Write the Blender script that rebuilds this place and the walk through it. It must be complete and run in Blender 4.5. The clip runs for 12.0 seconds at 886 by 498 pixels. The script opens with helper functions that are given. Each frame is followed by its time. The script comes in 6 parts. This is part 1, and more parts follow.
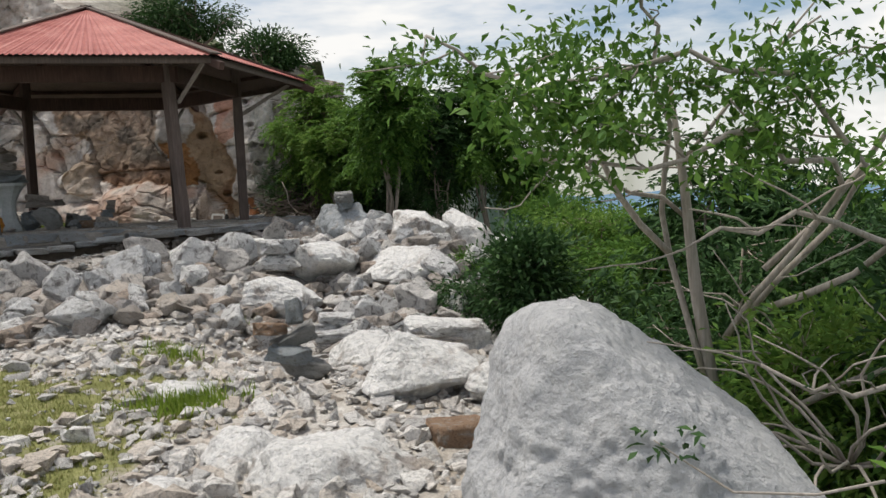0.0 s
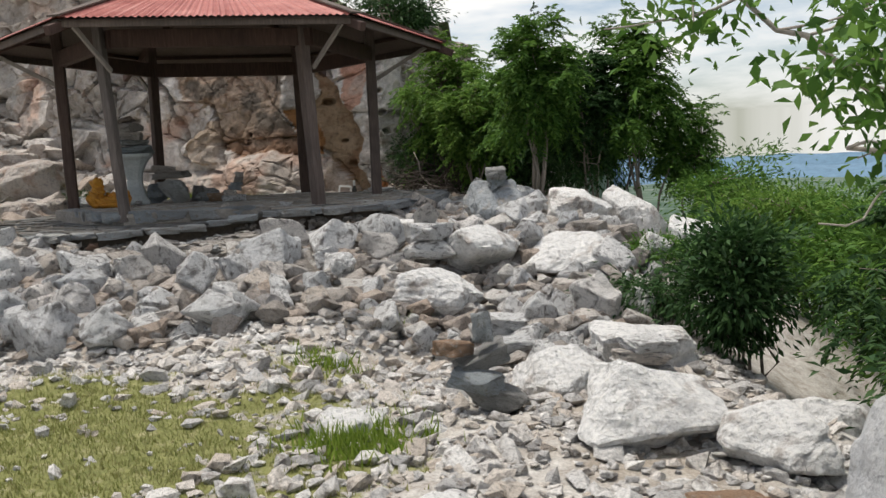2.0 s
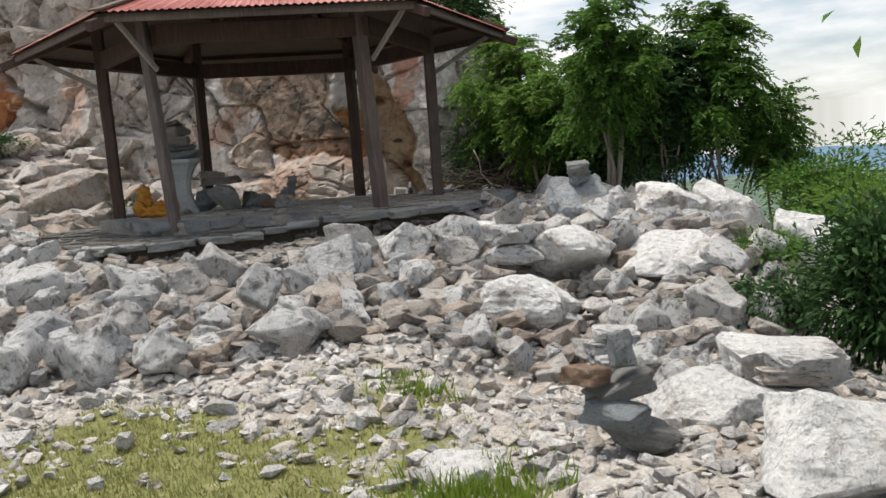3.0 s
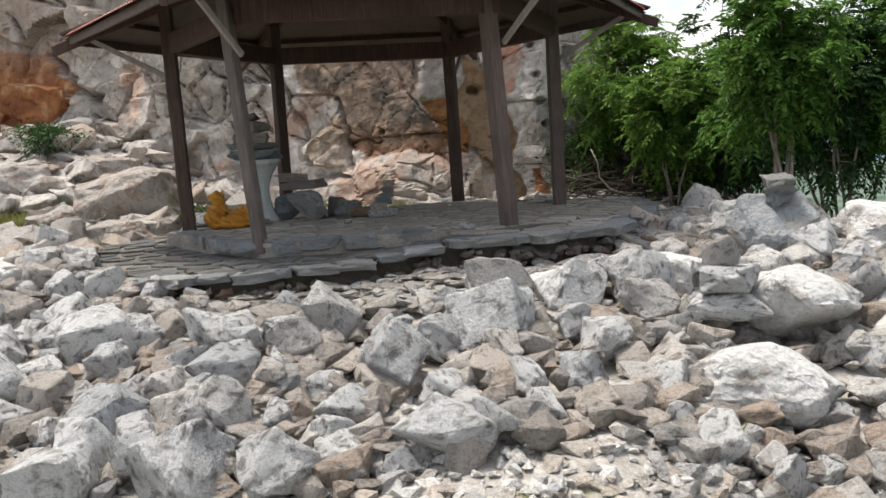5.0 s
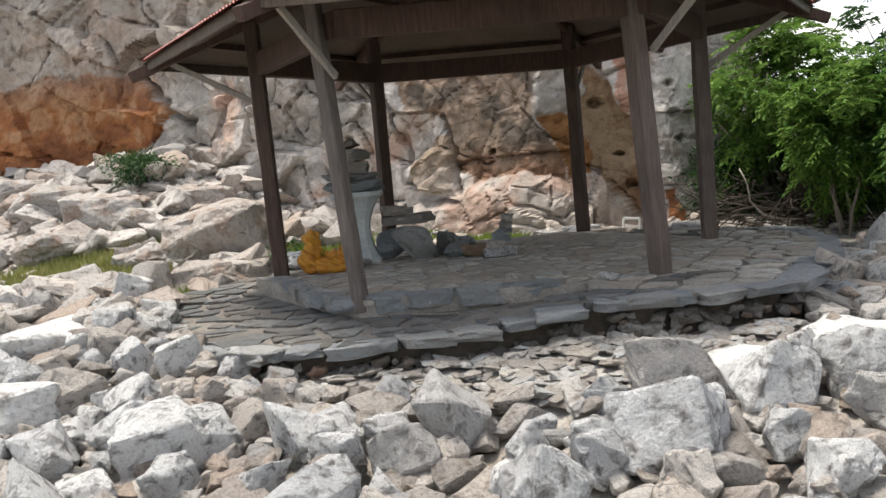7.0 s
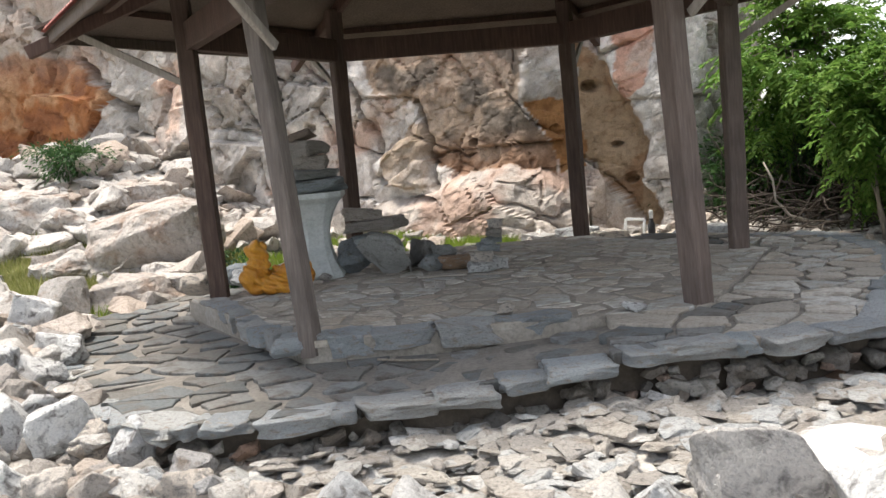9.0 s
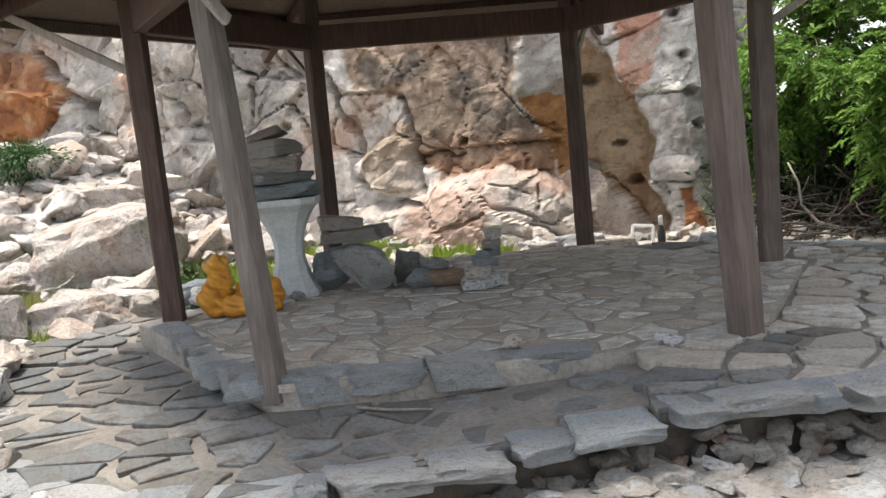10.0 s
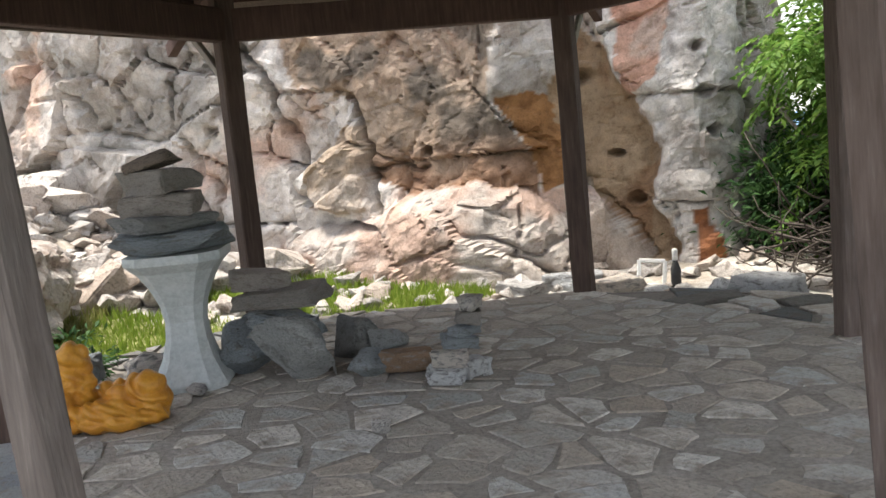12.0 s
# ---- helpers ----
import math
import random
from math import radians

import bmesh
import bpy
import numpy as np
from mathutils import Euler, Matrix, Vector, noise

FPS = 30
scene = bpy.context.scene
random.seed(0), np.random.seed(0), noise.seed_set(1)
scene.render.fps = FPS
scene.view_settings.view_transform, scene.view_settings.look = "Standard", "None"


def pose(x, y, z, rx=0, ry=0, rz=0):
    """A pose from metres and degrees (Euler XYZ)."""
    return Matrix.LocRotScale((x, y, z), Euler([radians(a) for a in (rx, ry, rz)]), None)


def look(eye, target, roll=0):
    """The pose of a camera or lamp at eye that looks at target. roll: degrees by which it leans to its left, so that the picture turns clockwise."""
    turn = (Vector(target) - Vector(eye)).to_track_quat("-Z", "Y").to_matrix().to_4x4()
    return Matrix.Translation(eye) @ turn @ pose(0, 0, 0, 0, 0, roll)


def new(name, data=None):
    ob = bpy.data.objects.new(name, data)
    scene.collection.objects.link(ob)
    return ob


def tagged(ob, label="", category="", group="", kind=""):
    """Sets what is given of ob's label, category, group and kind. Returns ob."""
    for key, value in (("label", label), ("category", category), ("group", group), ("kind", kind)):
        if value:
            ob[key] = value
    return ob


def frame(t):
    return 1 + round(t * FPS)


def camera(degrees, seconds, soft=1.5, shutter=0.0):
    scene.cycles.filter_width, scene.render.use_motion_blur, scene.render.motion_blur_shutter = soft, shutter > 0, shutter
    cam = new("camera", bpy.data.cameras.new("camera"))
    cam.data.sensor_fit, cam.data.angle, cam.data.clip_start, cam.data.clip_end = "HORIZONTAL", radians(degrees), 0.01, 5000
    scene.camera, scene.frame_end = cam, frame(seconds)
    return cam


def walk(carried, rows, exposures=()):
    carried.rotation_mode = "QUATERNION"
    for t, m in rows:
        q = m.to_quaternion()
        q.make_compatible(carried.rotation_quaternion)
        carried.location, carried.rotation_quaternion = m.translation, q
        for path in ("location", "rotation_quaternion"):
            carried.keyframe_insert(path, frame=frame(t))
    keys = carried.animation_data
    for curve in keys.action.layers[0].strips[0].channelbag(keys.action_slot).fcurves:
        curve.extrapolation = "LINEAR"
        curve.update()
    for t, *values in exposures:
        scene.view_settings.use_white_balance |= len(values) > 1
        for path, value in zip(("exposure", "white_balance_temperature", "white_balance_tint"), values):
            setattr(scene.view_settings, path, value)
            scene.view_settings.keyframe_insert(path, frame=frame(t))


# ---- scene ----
cam = camera(52.7, 12.0)
PATH = [
    (0, (4.641, -8.913, 0.414), (4.489, -6.924, 0.271), -2.6),
    (0.5, (4.485, -8.78, 0.41), (4.176, -6.809, 0.26), -2.6),
    (1, (4.267, -8.612, 0.447), (3.919, -6.649, 0.276), -2.6),
    (1.5, (4.039, -8.105, 0.436), (3.704, -6.142, 0.253), -7.0),
    (2, (3.881, -7.789, 0.579), (3.502, -5.837, 0.363), -2.4),
    (2.5, (3.6, -7.451, 0.527), (3.197, -5.502, 0.332), -4.2),
    (3, (3.311, -7.007, 0.524), (2.85, -5.071, 0.319), -4.0),
    (3.2, (3.171, -6.826, 0.556), (2.71, -4.891, 0.345), -2.9),
    (4.8, (2.086, -5.505, 0.748), (1.551, -3.589, 0.538), -4.7),
    (5, (1.992, -5.359, 0.777), (1.44, -3.451, 0.546), -3.5),
    (5.5, (1.797, -4.952, 0.822), (1.162, -3.068, 0.609), -5.2),
    (6, (1.668, -4.623, 0.895), (0.945, -2.77, 0.686), -4.4),
    (6.5, (1.473, -4.297, 0.965), (0.719, -2.458, 0.743), -3.9),
    (7, (1.363, -4.043, 1.0), (0.6, -2.206, 0.8), -4.9),
    (7.2, (1.313, -3.899, 1.022), (0.549, -2.063, 0.807), -4.8),
    (8.8, (0.811, -2.738, 1.054), (0.093, -0.885, 0.825), -4.9),
    (9, (0.772, -2.586, 1.052), (0.061, -0.731, 0.819), -5.0),
    (9.5, (0.563, -2.058, 1.033), (-0.12, -0.193, 0.795), -4.6),
    (10, (0.399, -1.71, 1.042), (-0.278, 0.157, 0.807), -5.1),
    (10.5, (0.236, -1.252, 1.036), (-0.425, 0.62, 0.79), -4.9),
    (11, (0.04, -0.845, 1.097), (-0.589, 1.038, 0.853), -5.0),
    (11.5, (-0.099, -0.417, 1.142), (-0.695, 1.477, 0.898), -5.5),
    (12, (-0.174, 0.089, 1.269), (-0.775, 1.977, 0.995), -5.3),
]
walk(cam, [(t, look(eye, target, roll)) for t, eye, target, roll in PATH], [(0, -0.37), (3, -0.15), (5.5, 0.2), (7, 0.35), (9, 0.8), (10.5, 1.0), (12, 1.1)])

# ---- light ----
world = bpy.data.worlds.new("sky")
scene.world = world
world.use_nodes = True
wn, wl = world.node_tree.nodes, world.node_tree.links
wn.clear()
wout = wn.new("ShaderNodeOutputWorld")
wbg = wn.new("ShaderNodeBackground")
wsky = wn.new("ShaderNodeTexSky")
wsky.sky_type = "NISHITA"
wsky.sun_disc = False
SUN_EL, SUN_AZ = radians(72), radians(284)
wsky.sun_elevation, wsky.sun_rotation = SUN_EL, SUN_AZ
wsky.air_density, wsky.dust_density = 1.0, 1.5
wco = wn.new("ShaderNodeTexCoord")
wsep = wn.new("ShaderNodeSeparateXYZ")
wl.new(wco.outputs["Generated"], wsep.inputs[0])
wmax = wn.new("ShaderNodeMath")
wmax.operation = "MAXIMUM"
wmax.inputs[1].default_value = 0.03
wl.new(wsep.outputs["Z"], wmax.inputs[0])
wcomb = wn.new("ShaderNodeCombineXYZ")
wl.new(wsep.outputs["X"], wcomb.inputs["X"])
wl.new(wsep.outputs["Y"], wcomb.inputs["Y"])
wl.new(wmax.outputs[0], wcomb.inputs["Z"])
wl.new(wcomb.outputs[0], wsky.inputs["Vector"])
# broken white cloud over the blue
wmap = wn.new("ShaderNodeMapping")
wmap.inputs["Scale"].default_value = (2.2, 2.2, 9.0)
wl.new(wcomb.outputs[0], wmap.inputs["Vector"])
wnoi = wn.new("ShaderNodeTexNoise")
wnoi.inputs["Scale"].default_value = 1.6
wnoi.inputs["Detail"].default_value = 7
wnoi.inputs["Roughness"].default_value = 0.56
wl.new(wmap.outputs[0], wnoi.inputs["Vector"])
wramp = wn.new("ShaderNodeValToRGB")
wramp.color_ramp.elements[0].position = 0.40
wramp.color_ramp.elements[1].position = 0.62
wl.new(wnoi.outputs["Fac"], wramp.inputs["Fac"])
wmix = wn.new("ShaderNodeMix")
wmix.data_type = "RGBA"
wmix.inputs["B"].default_value = (8.4, 8.3, 8.1, 1)
wl.new(wramp.outputs["Color"], wmix.inputs["Factor"])
wl.new(wsky.outputs["Color"], wmix.inputs["A"])
wl.new(wmix.outputs["Result"], wbg.inputs["Color"])
wbg.inputs["Strength"].default_value = 0.15
wl.new(wbg.outputs[0], wout.inputs["Surface"])

sun = new("sun", bpy.data.lights.new("sun", "SUN"))
sun.data.energy = 4.8
sun.data.angle = radians(16)
sun.data.color = (1.0, 0.94, 0.85)
sdir = Vector((math.sin(SUN_AZ) * math.cos(SUN_EL), math.cos(SUN_AZ) * math.cos(SUN_EL), math.sin(SUN_EL)))
sun.matrix_world = look(sdir * 30, (0, 0, 0))

# ---- tools ----
RNG = np.random.RandomState(7)
rnd = random.Random(11)


def hash3(ix, iy, iz, seed):
    h = (ix * 374761393 + iy * 668265263 + iz * 2147483647 + seed * 974634777) & 0xFFFFFFFF
    h = ((h ^ (h >> 13)) * 1274126177) & 0xFFFFFFFF
    h = h ^ (h >> 16)
    return (h & 0xFFFF) / 65535.0


def vnoise(x, y, z=0.0, seed=0):
    """Smooth value noise, -1 to 1, on arrays."""
    x, y, z = np.broadcast_arrays(np.asarray(x, float), np.asarray(y, float), np.asarray(z, float))
    ix, iy, iz = np.floor(x).astype(np.int64), np.floor(y).astype(np.int64), np.floor(z).astype(np.int64)
    fx, fy, fz = x - ix, y - iy, z - iz
    fx, fy, fz = fx * fx * (3 - 2 * fx), fy * fy * (3 - 2 * fy), fz * fz * (3 - 2 * fz)
    out = 0
    for dx in (0, 1):
        for dy in (0, 1):
            for dz in (0, 1):
                w = (fx if dx else 1 - fx) * (fy if dy else 1 - fy) * (fz if dz else 1 - fz)
                out = out + w * hash3(ix + dx, iy + dy, iz + dz, seed)
    return out * 2 - 1


def fbm(x, y, z=0.0, octaves=4, seed=0, gain=0.5):
    out, amp, f = 0, 1.0, 1.0
    for o in range(octaves):
        out = out + amp * vnoise(np.asarray(x) * f, np.asarray(y) * f, np.asarray(z) * f, seed + o)
        amp *= gain
        f *= 2.03
    return out


def worley(x, y, count, x0, x1, y0, y1, seed):
    """Distances to the nearest two of random sites, and the nearest one's number."""
    r = np.random.RandomState(seed)
    px, py = r.uniform(x0, x1, count), r.uniform(y0, y1, count)
    d1 = np.full(x.shape, 1e9)
    d2 = np.full(x.shape, 1e9)
    who = np.zeros(x.shape, int)
    for i in range(count):
        d = np.hypot(x - px[i], y - py[i])
        near = d < d1
        d2 = np.where(near, d1, np.minimum(d2, d))
        who = np.where(near, i, who)
        d1 = np.where(near, d, d1)
    return d1, d2, who, px, py


def sstep(a, b, v):
    u = np.clip((np.asarray(v, float) - a) / (b - a), 0, 1)
    return u * u * (3 - 2 * u)


def mesh_from(name, verts, faces, mat, smooth=False):
    me = bpy.data.meshes.new(name)
    me.from_pydata([tuple(v) for v in verts], [], faces)
    me.materials.append(mat)
    if smooth:
        me.polygons.foreach_set("use_smooth", [True] * len(me.polygons))
    me.update()
    return me


def bm_mesh(name, bm, mat, smooth=False):
    bmesh.ops.recalc_face_normals(bm, faces=bm.faces)
    me = bpy.data.meshes.new(name)
    bm.to_mesh(me)
    bm.free()
    me.materials.append(mat)
    if smooth:
        me.polygons.foreach_set("use_smooth", [True] * len(me.polygons))
    return me


def part(name, bm, material, parent, label="", smooth=False):
    ob = new(name, bm_mesh(name, bm, material, smooth))
    ob.parent = parent
    return tagged(ob, label)


def thing(name, at, label, category, group="", kind=""):
    ob = new(name)
    ob.empty_display_size = 0.1
    ob.matrix_basis = at if isinstance(at, Matrix) else Matrix.Translation(at)
    return tagged(ob, label, category, group, kind)


def box(bm, a, b, w, h, up=(0, 0, 1), bevel=0.0, wear=0.0, cuts=0):
    """A beam from a to b with a section w by h."""
    a, b = Vector(a), Vector(b)
    d = (b - a).normalized()
    side = d.cross(Vector(up))
    if side.length < 1e-4:
        side = d.cross(Vector((1, 0, 0)))
    side.normalize()
    u = side.cross(d).normalized()
    n = 2 + cuts
    rings = []
    for i in range(n):
        p = a.lerp(b, i / (n - 1))
        ring = []
        for sx, sy in ((-1, -1), (1, -1), (1, 1), (-1, 1)):
            for k in ((0, 1) if bevel else (0,)):
                ox, oy = sx * w / 2, sy * h / 2
                if bevel:
                    first = (sx * sy > 0) == (k == 0)
                    if first:
                        oy -= sy * bevel
                    else:
                        ox -= sx * bevel
                j = Vector((rnd.uniform(-wear, wear), rnd.uniform(-wear, wear), rnd.uniform(-wear, wear))) if wear else Vector()
                ring.append(bm.verts.new(p + side * ox + u * oy + j))
        rings.append(ring)
    m = len(rings[0])
    for r0, r1 in zip(rings, rings[1:]):
        for k in range(m):
            bm.faces.new((r0[k], r0[(k + 1) % m], r1[(k + 1) % m], r1[k]))
    bm.faces.new(rings[0][::-1])
    bm.faces.new(rings[-1])
    return bm


def tube(bm, pts, radii, sides=7):
    rings = []
    pts = [Vector(p) for p in pts]
    for i, p in enumerate(pts):
        d = (pts[min(i + 1, len(pts) - 1)] - pts[max(i - 1, 0)]).normalized()
        s = d.cross(Vector((0.3, 0.2, 1)) if abs(d.z) < 0.9 else Vector((1, 0.2, 0))).normalized()
        u = s.cross(d)
        rings.append([bm.verts.new(p + (s * math.cos(6.2832 * k / sides) + u * math.sin(6.2832 * k / sides)) * radii[i]) for k in range(sides)])
    for r0, r1 in zip(rings, rings[1:]):
        for k in range(sides):
            bm.faces.new((r0[k], r0[(k + 1) % sides], r1[(k + 1) % sides], r1[k]))
    bm.faces.new(rings[0][::-1])
    bm.faces.new(rings[-1])
    return bm


# ---- materials ----
def material(name, rough=0.85):
    m = bpy.data.materials.new(name)
    m.use_nodes = True
    n, l = m.node_tree.nodes, m.node_tree.links
    p = n["Principled BSDF"]
    p.inputs["Roughness"].default_value = rough
    p.inputs["Specular IOR Level"].default_value = 0.3
    return m, n, l, p


def ramp(n, l, src, stops):
    r = n.new("ShaderNodeValToRGB")
    e = r.color_ramp.elements
    while len(e) < len(stops):
        e.new(0.5)
    for el, (pos, col) in zip(e, stops):
        el.position, el.color = pos, (*col, 1)
    l.new(src, r.inputs["Fac"])
    return r.outputs["Color"]


def tex(n, l, scale, detail=6, rough=0.6, coord="Object", kind="noise", stretch=(1, 1, 1), distort=0.0):
    c = n.new("ShaderNodeTexCoord")
    mp = n.new("ShaderNodeMapping")
    mp.inputs["Scale"].default_value = stretch
    l.new(c.outputs[coord], mp.inputs["Vector"])
    if kind == "noise":
        t = n.new("ShaderNodeTexNoise")
        t.inputs["Detail"].default_value, t.inputs["Roughness"].default_value = detail, rough
        t.inputs["Distortion"].default_value = distort
        out = t.outputs["Fac"]
    else:
        t = n.new("ShaderNodeTexVoronoi")
        t.feature = kind
        out = t.outputs["Distance"]
    t.inputs["Scale"].default_value = scale
    l.new(mp.outputs[0], t.inputs["Vector"])
    return out


def mixc(n, l, fac, a, b, mode="MIX"):
    m = n.new("ShaderNodeMix")
    m.data_type, m.blend_type = "RGBA", mode
    for sock, v in (("Factor", fac), ("A", a), ("B", b)):
        if isinstance(v, (int, float)):
            m.inputs[sock].default_value = v
        elif isinstance(v, tuple):
            m.inputs[sock].default_value = (*v, 1)
        else:
            l.new(v, m.inputs[sock])
    return m.outputs["Result"]


def bumps(n, l, p, sources):
    last = None
    for src, dist, strength in sources:
        b = n.new("ShaderNodeBump")
        b.inputs["Distance"].default_value, b.inputs["Strength"].default_value = dist, strength
        l.new(src, b.inputs["Height"])
        if last:
            l.new(last, b.inputs["Normal"])
        last = b.outputs[0]
    l.new(last, p.inputs["Normal"])


def random_of(n, island=False):
    if island:
        return n.new("ShaderNodeNewGeometry").outputs["Random Per Island"]
    return n.new("ShaderNodeObjectInfo").outputs["Random"]


def stone_mat(name, tints, stain, island=False, scale=1.0, bump=1.0, rough=0.88, stain_at=(0.52, 0.68), dark=0.42, veins=0.2):
    """Broken stone: a tint for each piece, blotches, dark pits and veins."""
    m, n, l, p = material(name, rough)
    base = ramp(n, l, random_of(n, island), [(i / max(1, len(tints) - 1), c) for i, c in enumerate(tints)])
    big = tex(n, l, 5 * scale, 5, 0.62, distort=0.6)
    fine = tex(n, l, 30 * scale, 8, 0.7)
    patch = ramp(n, l, big, [(stain_at[0], (0, 0, 0)), (stain_at[1], (1, 1, 1))])
    c1 = mixc(n, l, patch, base, stain)
    shade = ramp(n, l, fine, [(0.28, (dark, dark, dark)), (0.5, (1, 1, 1)), (0.75, (1.12, 1.1, 1.06))])
    c2 = mixc(n, l, 1.0, c1, shade, "MULTIPLY")
    vein = tex(n, l, 7 * scale, kind="DISTANCE_TO_EDGE", stretch=(1, 0.8, 1.2))
    vfac = ramp(n, l, vein, [(0.0, (0.62, 0.6, 0.58)), (0.035, (1, 1, 1))])
    c3 = mixc(n, l, veins, c2, vfac, "MULTIPLY")
    l.new(c3, p.inputs["Base Color"])
    mid = tex(n, l, 14 * scale, 6, 0.65)
    bumps(n, l, p, [(mid, 0.09 / scale * bump, 0.8), (fine, 0.022 / scale * bump, 0.9)])
    return m


def plain_mat(name, a, b, scale=12, rough=0.8, bump=0.01):
    m, n, l, p = material(name, rough)
    t = tex(n, l, scale, 7, 0.65)
    u = tex(n, l, scale * 7, 6, 0.7)
    c = ramp(n, l, t, [(0.32, a), (0.68, b)])
    d = ramp(n, l, u, [(0.3, (0.8, 0.8, 0.8)), (0.6, (1.05, 1.05, 1.05))])
    l.new(mixc(n, l, 1.0, c, d, "MULTIPLY"), p.inputs["Base Color"])
    bumps(n, l, p, [(t, bump, 0.5), (u, bump * 0.3, 0.6)])
    return m


M_ROCK = stone_mat("pale limestone", [(0.84, 0.83, 0.81), (0.7, 0.7, 0.7), (0.85, 0.84, 0.82), (0.50, 0.51, 0.52), (0.68, 0.60, 0.52), (0.82, 0.81, 0.80), (0.58, 0.58, 0.58)], (0.22, 0.205, 0.195), stain_at=(0.5, 0.66), dark=0.62)
M_RUBBLE = stone_mat("limestone rubble", [(0.7, 0.68, 0.65), (0.38, 0.37, 0.36), (0.76, 0.74, 0.71), (0.52, 0.45, 0.38), (0.7, 0.68, 0.65)], (0.24, 0.215, 0.19), island=True, scale=2.0)
# earth brown, with the gap shade between rocks added as darker tints
M_FILL = stone_mat("gap-darkened earthy stones", [(0.40, 0.365, 0.33), (0.26, 0.235, 0.21), (0.54, 0.52, 0.49), (0.36, 0.29, 0.235), (0.3, 0.3, 0.3)], (0.17, 0.14, 0.115), island=True, scale=2.0)
M_SCREE = stone_mat("pinkish scree", [(0.58, 0.54, 0.5), (0.32, 0.3, 0.28), (0.62, 0.58, 0.54), (0.44, 0.36, 0.3), (0.54, 0.51, 0.48)], (0.24, 0.2, 0.17), island=True, scale=2.0)
M_BOULDER = stone_mat("grey boulder stone", [(0.46, 0.465, 0.475), (0.46, 0.465, 0.475)], (0.56, 0.56, 0.56), scale=0.9, bump=0.7, stain_at=(0.45, 0.75), dark=0.72, veins=0.0)
M_WHITE = stone_mat("white boulder stone", [(0.80, 0.79, 0.77), (0.74, 0.73, 0.71)], (0.40, 0.36, 0.33), scale=0.8, stain_at=(0.54, 0.66), dark=0.55)
M_PINKISH = stone_mat("pinkish boulder stone", [(0.516, 0.464, 0.421), (0.447, 0.413, 0.378), (0.550, 0.516, 0.482)], (0.344, 0.258, 0.206), scale=0.8, stain_at=(0.48, 0.66), dark=0.5)
M_SLATE = stone_mat("blue grey slate", [(0.238, 0.266, 0.287), (0.336, 0.364, 0.378), (0.280, 0.273, 0.259), (0.378, 0.385, 0.378)], (0.182, 0.175, 0.161), bump=0.6)
M_BROWNSTONE = stone_mat("rusty stone", [(0.34, 0.2, 0.12), (0.40, 0.27, 0.18), (0.3, 0.17, 0.11)], (0.45, 0.4, 0.35))
M_TANSTONE = stone_mat("grey brown stone", [(0.40, 0.355, 0.32), (0.33, 0.30, 0.275), (0.46, 0.41, 0.37)], (0.28, 0.24, 0.21), bump=0.6)
M_FLAG = stone_mat("flagstone", [(0.422, 0.378, 0.326), (0.320, 0.288, 0.250), (0.499, 0.454, 0.397), (0.358, 0.358, 0.339), (0.397, 0.333, 0.269), (0.602, 0.570, 0.518), (0.422, 0.422, 0.403), (0.384, 0.339, 0.288)], (0.320, 0.282, 0.237), bump=0.55, scale=1.3, stain_at=(0.44, 0.62), dark=0.5)
M_SHARD = stone_mat("brownish stone chips", [(0.40, 0.365, 0.32), (0.30, 0.275, 0.25), (0.46, 0.43, 0.39), (0.34, 0.35, 0.35), (0.58, 0.56, 0.53)], (0.26, 0.225, 0.19), island=True, scale=2.0)
# slate blue-grey, darkened to offset excess daylight on the open left apron
M_FLAGBLUE = stone_mat("darkened slaty flagstone", [(0.115, 0.121, 0.121), (0.146, 0.152, 0.152), (0.180, 0.176, 0.166), (0.136, 0.129, 0.115), (0.101, 0.112, 0.115), (0.216, 0.220, 0.216), (0.163, 0.149, 0.129)], (0.115, 0.101, 0.088), bump=0.55, scale=1.3, stain_at=(0.46, 0.64), dark=0.5)
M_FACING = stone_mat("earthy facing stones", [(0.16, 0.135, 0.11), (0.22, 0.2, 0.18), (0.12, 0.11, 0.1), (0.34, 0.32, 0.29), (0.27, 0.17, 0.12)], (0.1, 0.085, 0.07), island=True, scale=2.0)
M_EARTH = plain_mat("dark earth", (0.07, 0.058, 0.047), (0.14, 0.115, 0.092), 9, 0.95, 0.02)
M_EDGE = stone_mat("kerb slab", [(0.335, 0.367, 0.386), (0.425, 0.438, 0.444), (0.283, 0.302, 0.315), (0.490, 0.483, 0.463)], (0.322, 0.283, 0.238), bump=0.7)


def mortar_mat(name, k):
    m, n, l, p = material(name, 0.95)
    a = tex(n, l, 3.0, 6)
    b = tex(n, l, 40, 8, 0.7)
    c = ramp(n, l, a, [(pos, tuple(v * k for v in c_)) for pos, c_ in ((0.3, (0.23, 0.205, 0.175)), (0.55, (0.31, 0.28, 0.245)), (0.75, (0.39, 0.36, 0.32)))])
    d = ramp(n, l, b, [(0.3, (0.6, 0.6, 0.6)), (0.6, (1.05, 1.05, 1.05))])
    l.new(mixc(n, l, 1.0, c, d, "MULTIPLY"), p.inputs["Base Color"])
    bumps(n, l, p, [(b, 0.02, 0.8)])
    return m


# one mortar in two tones, darker in the open to offset the daylight
M_MORTAR = mortar_mat("earthy mortar", 0.72)
M_BED = mortar_mat("lighter mortar", 1.05)


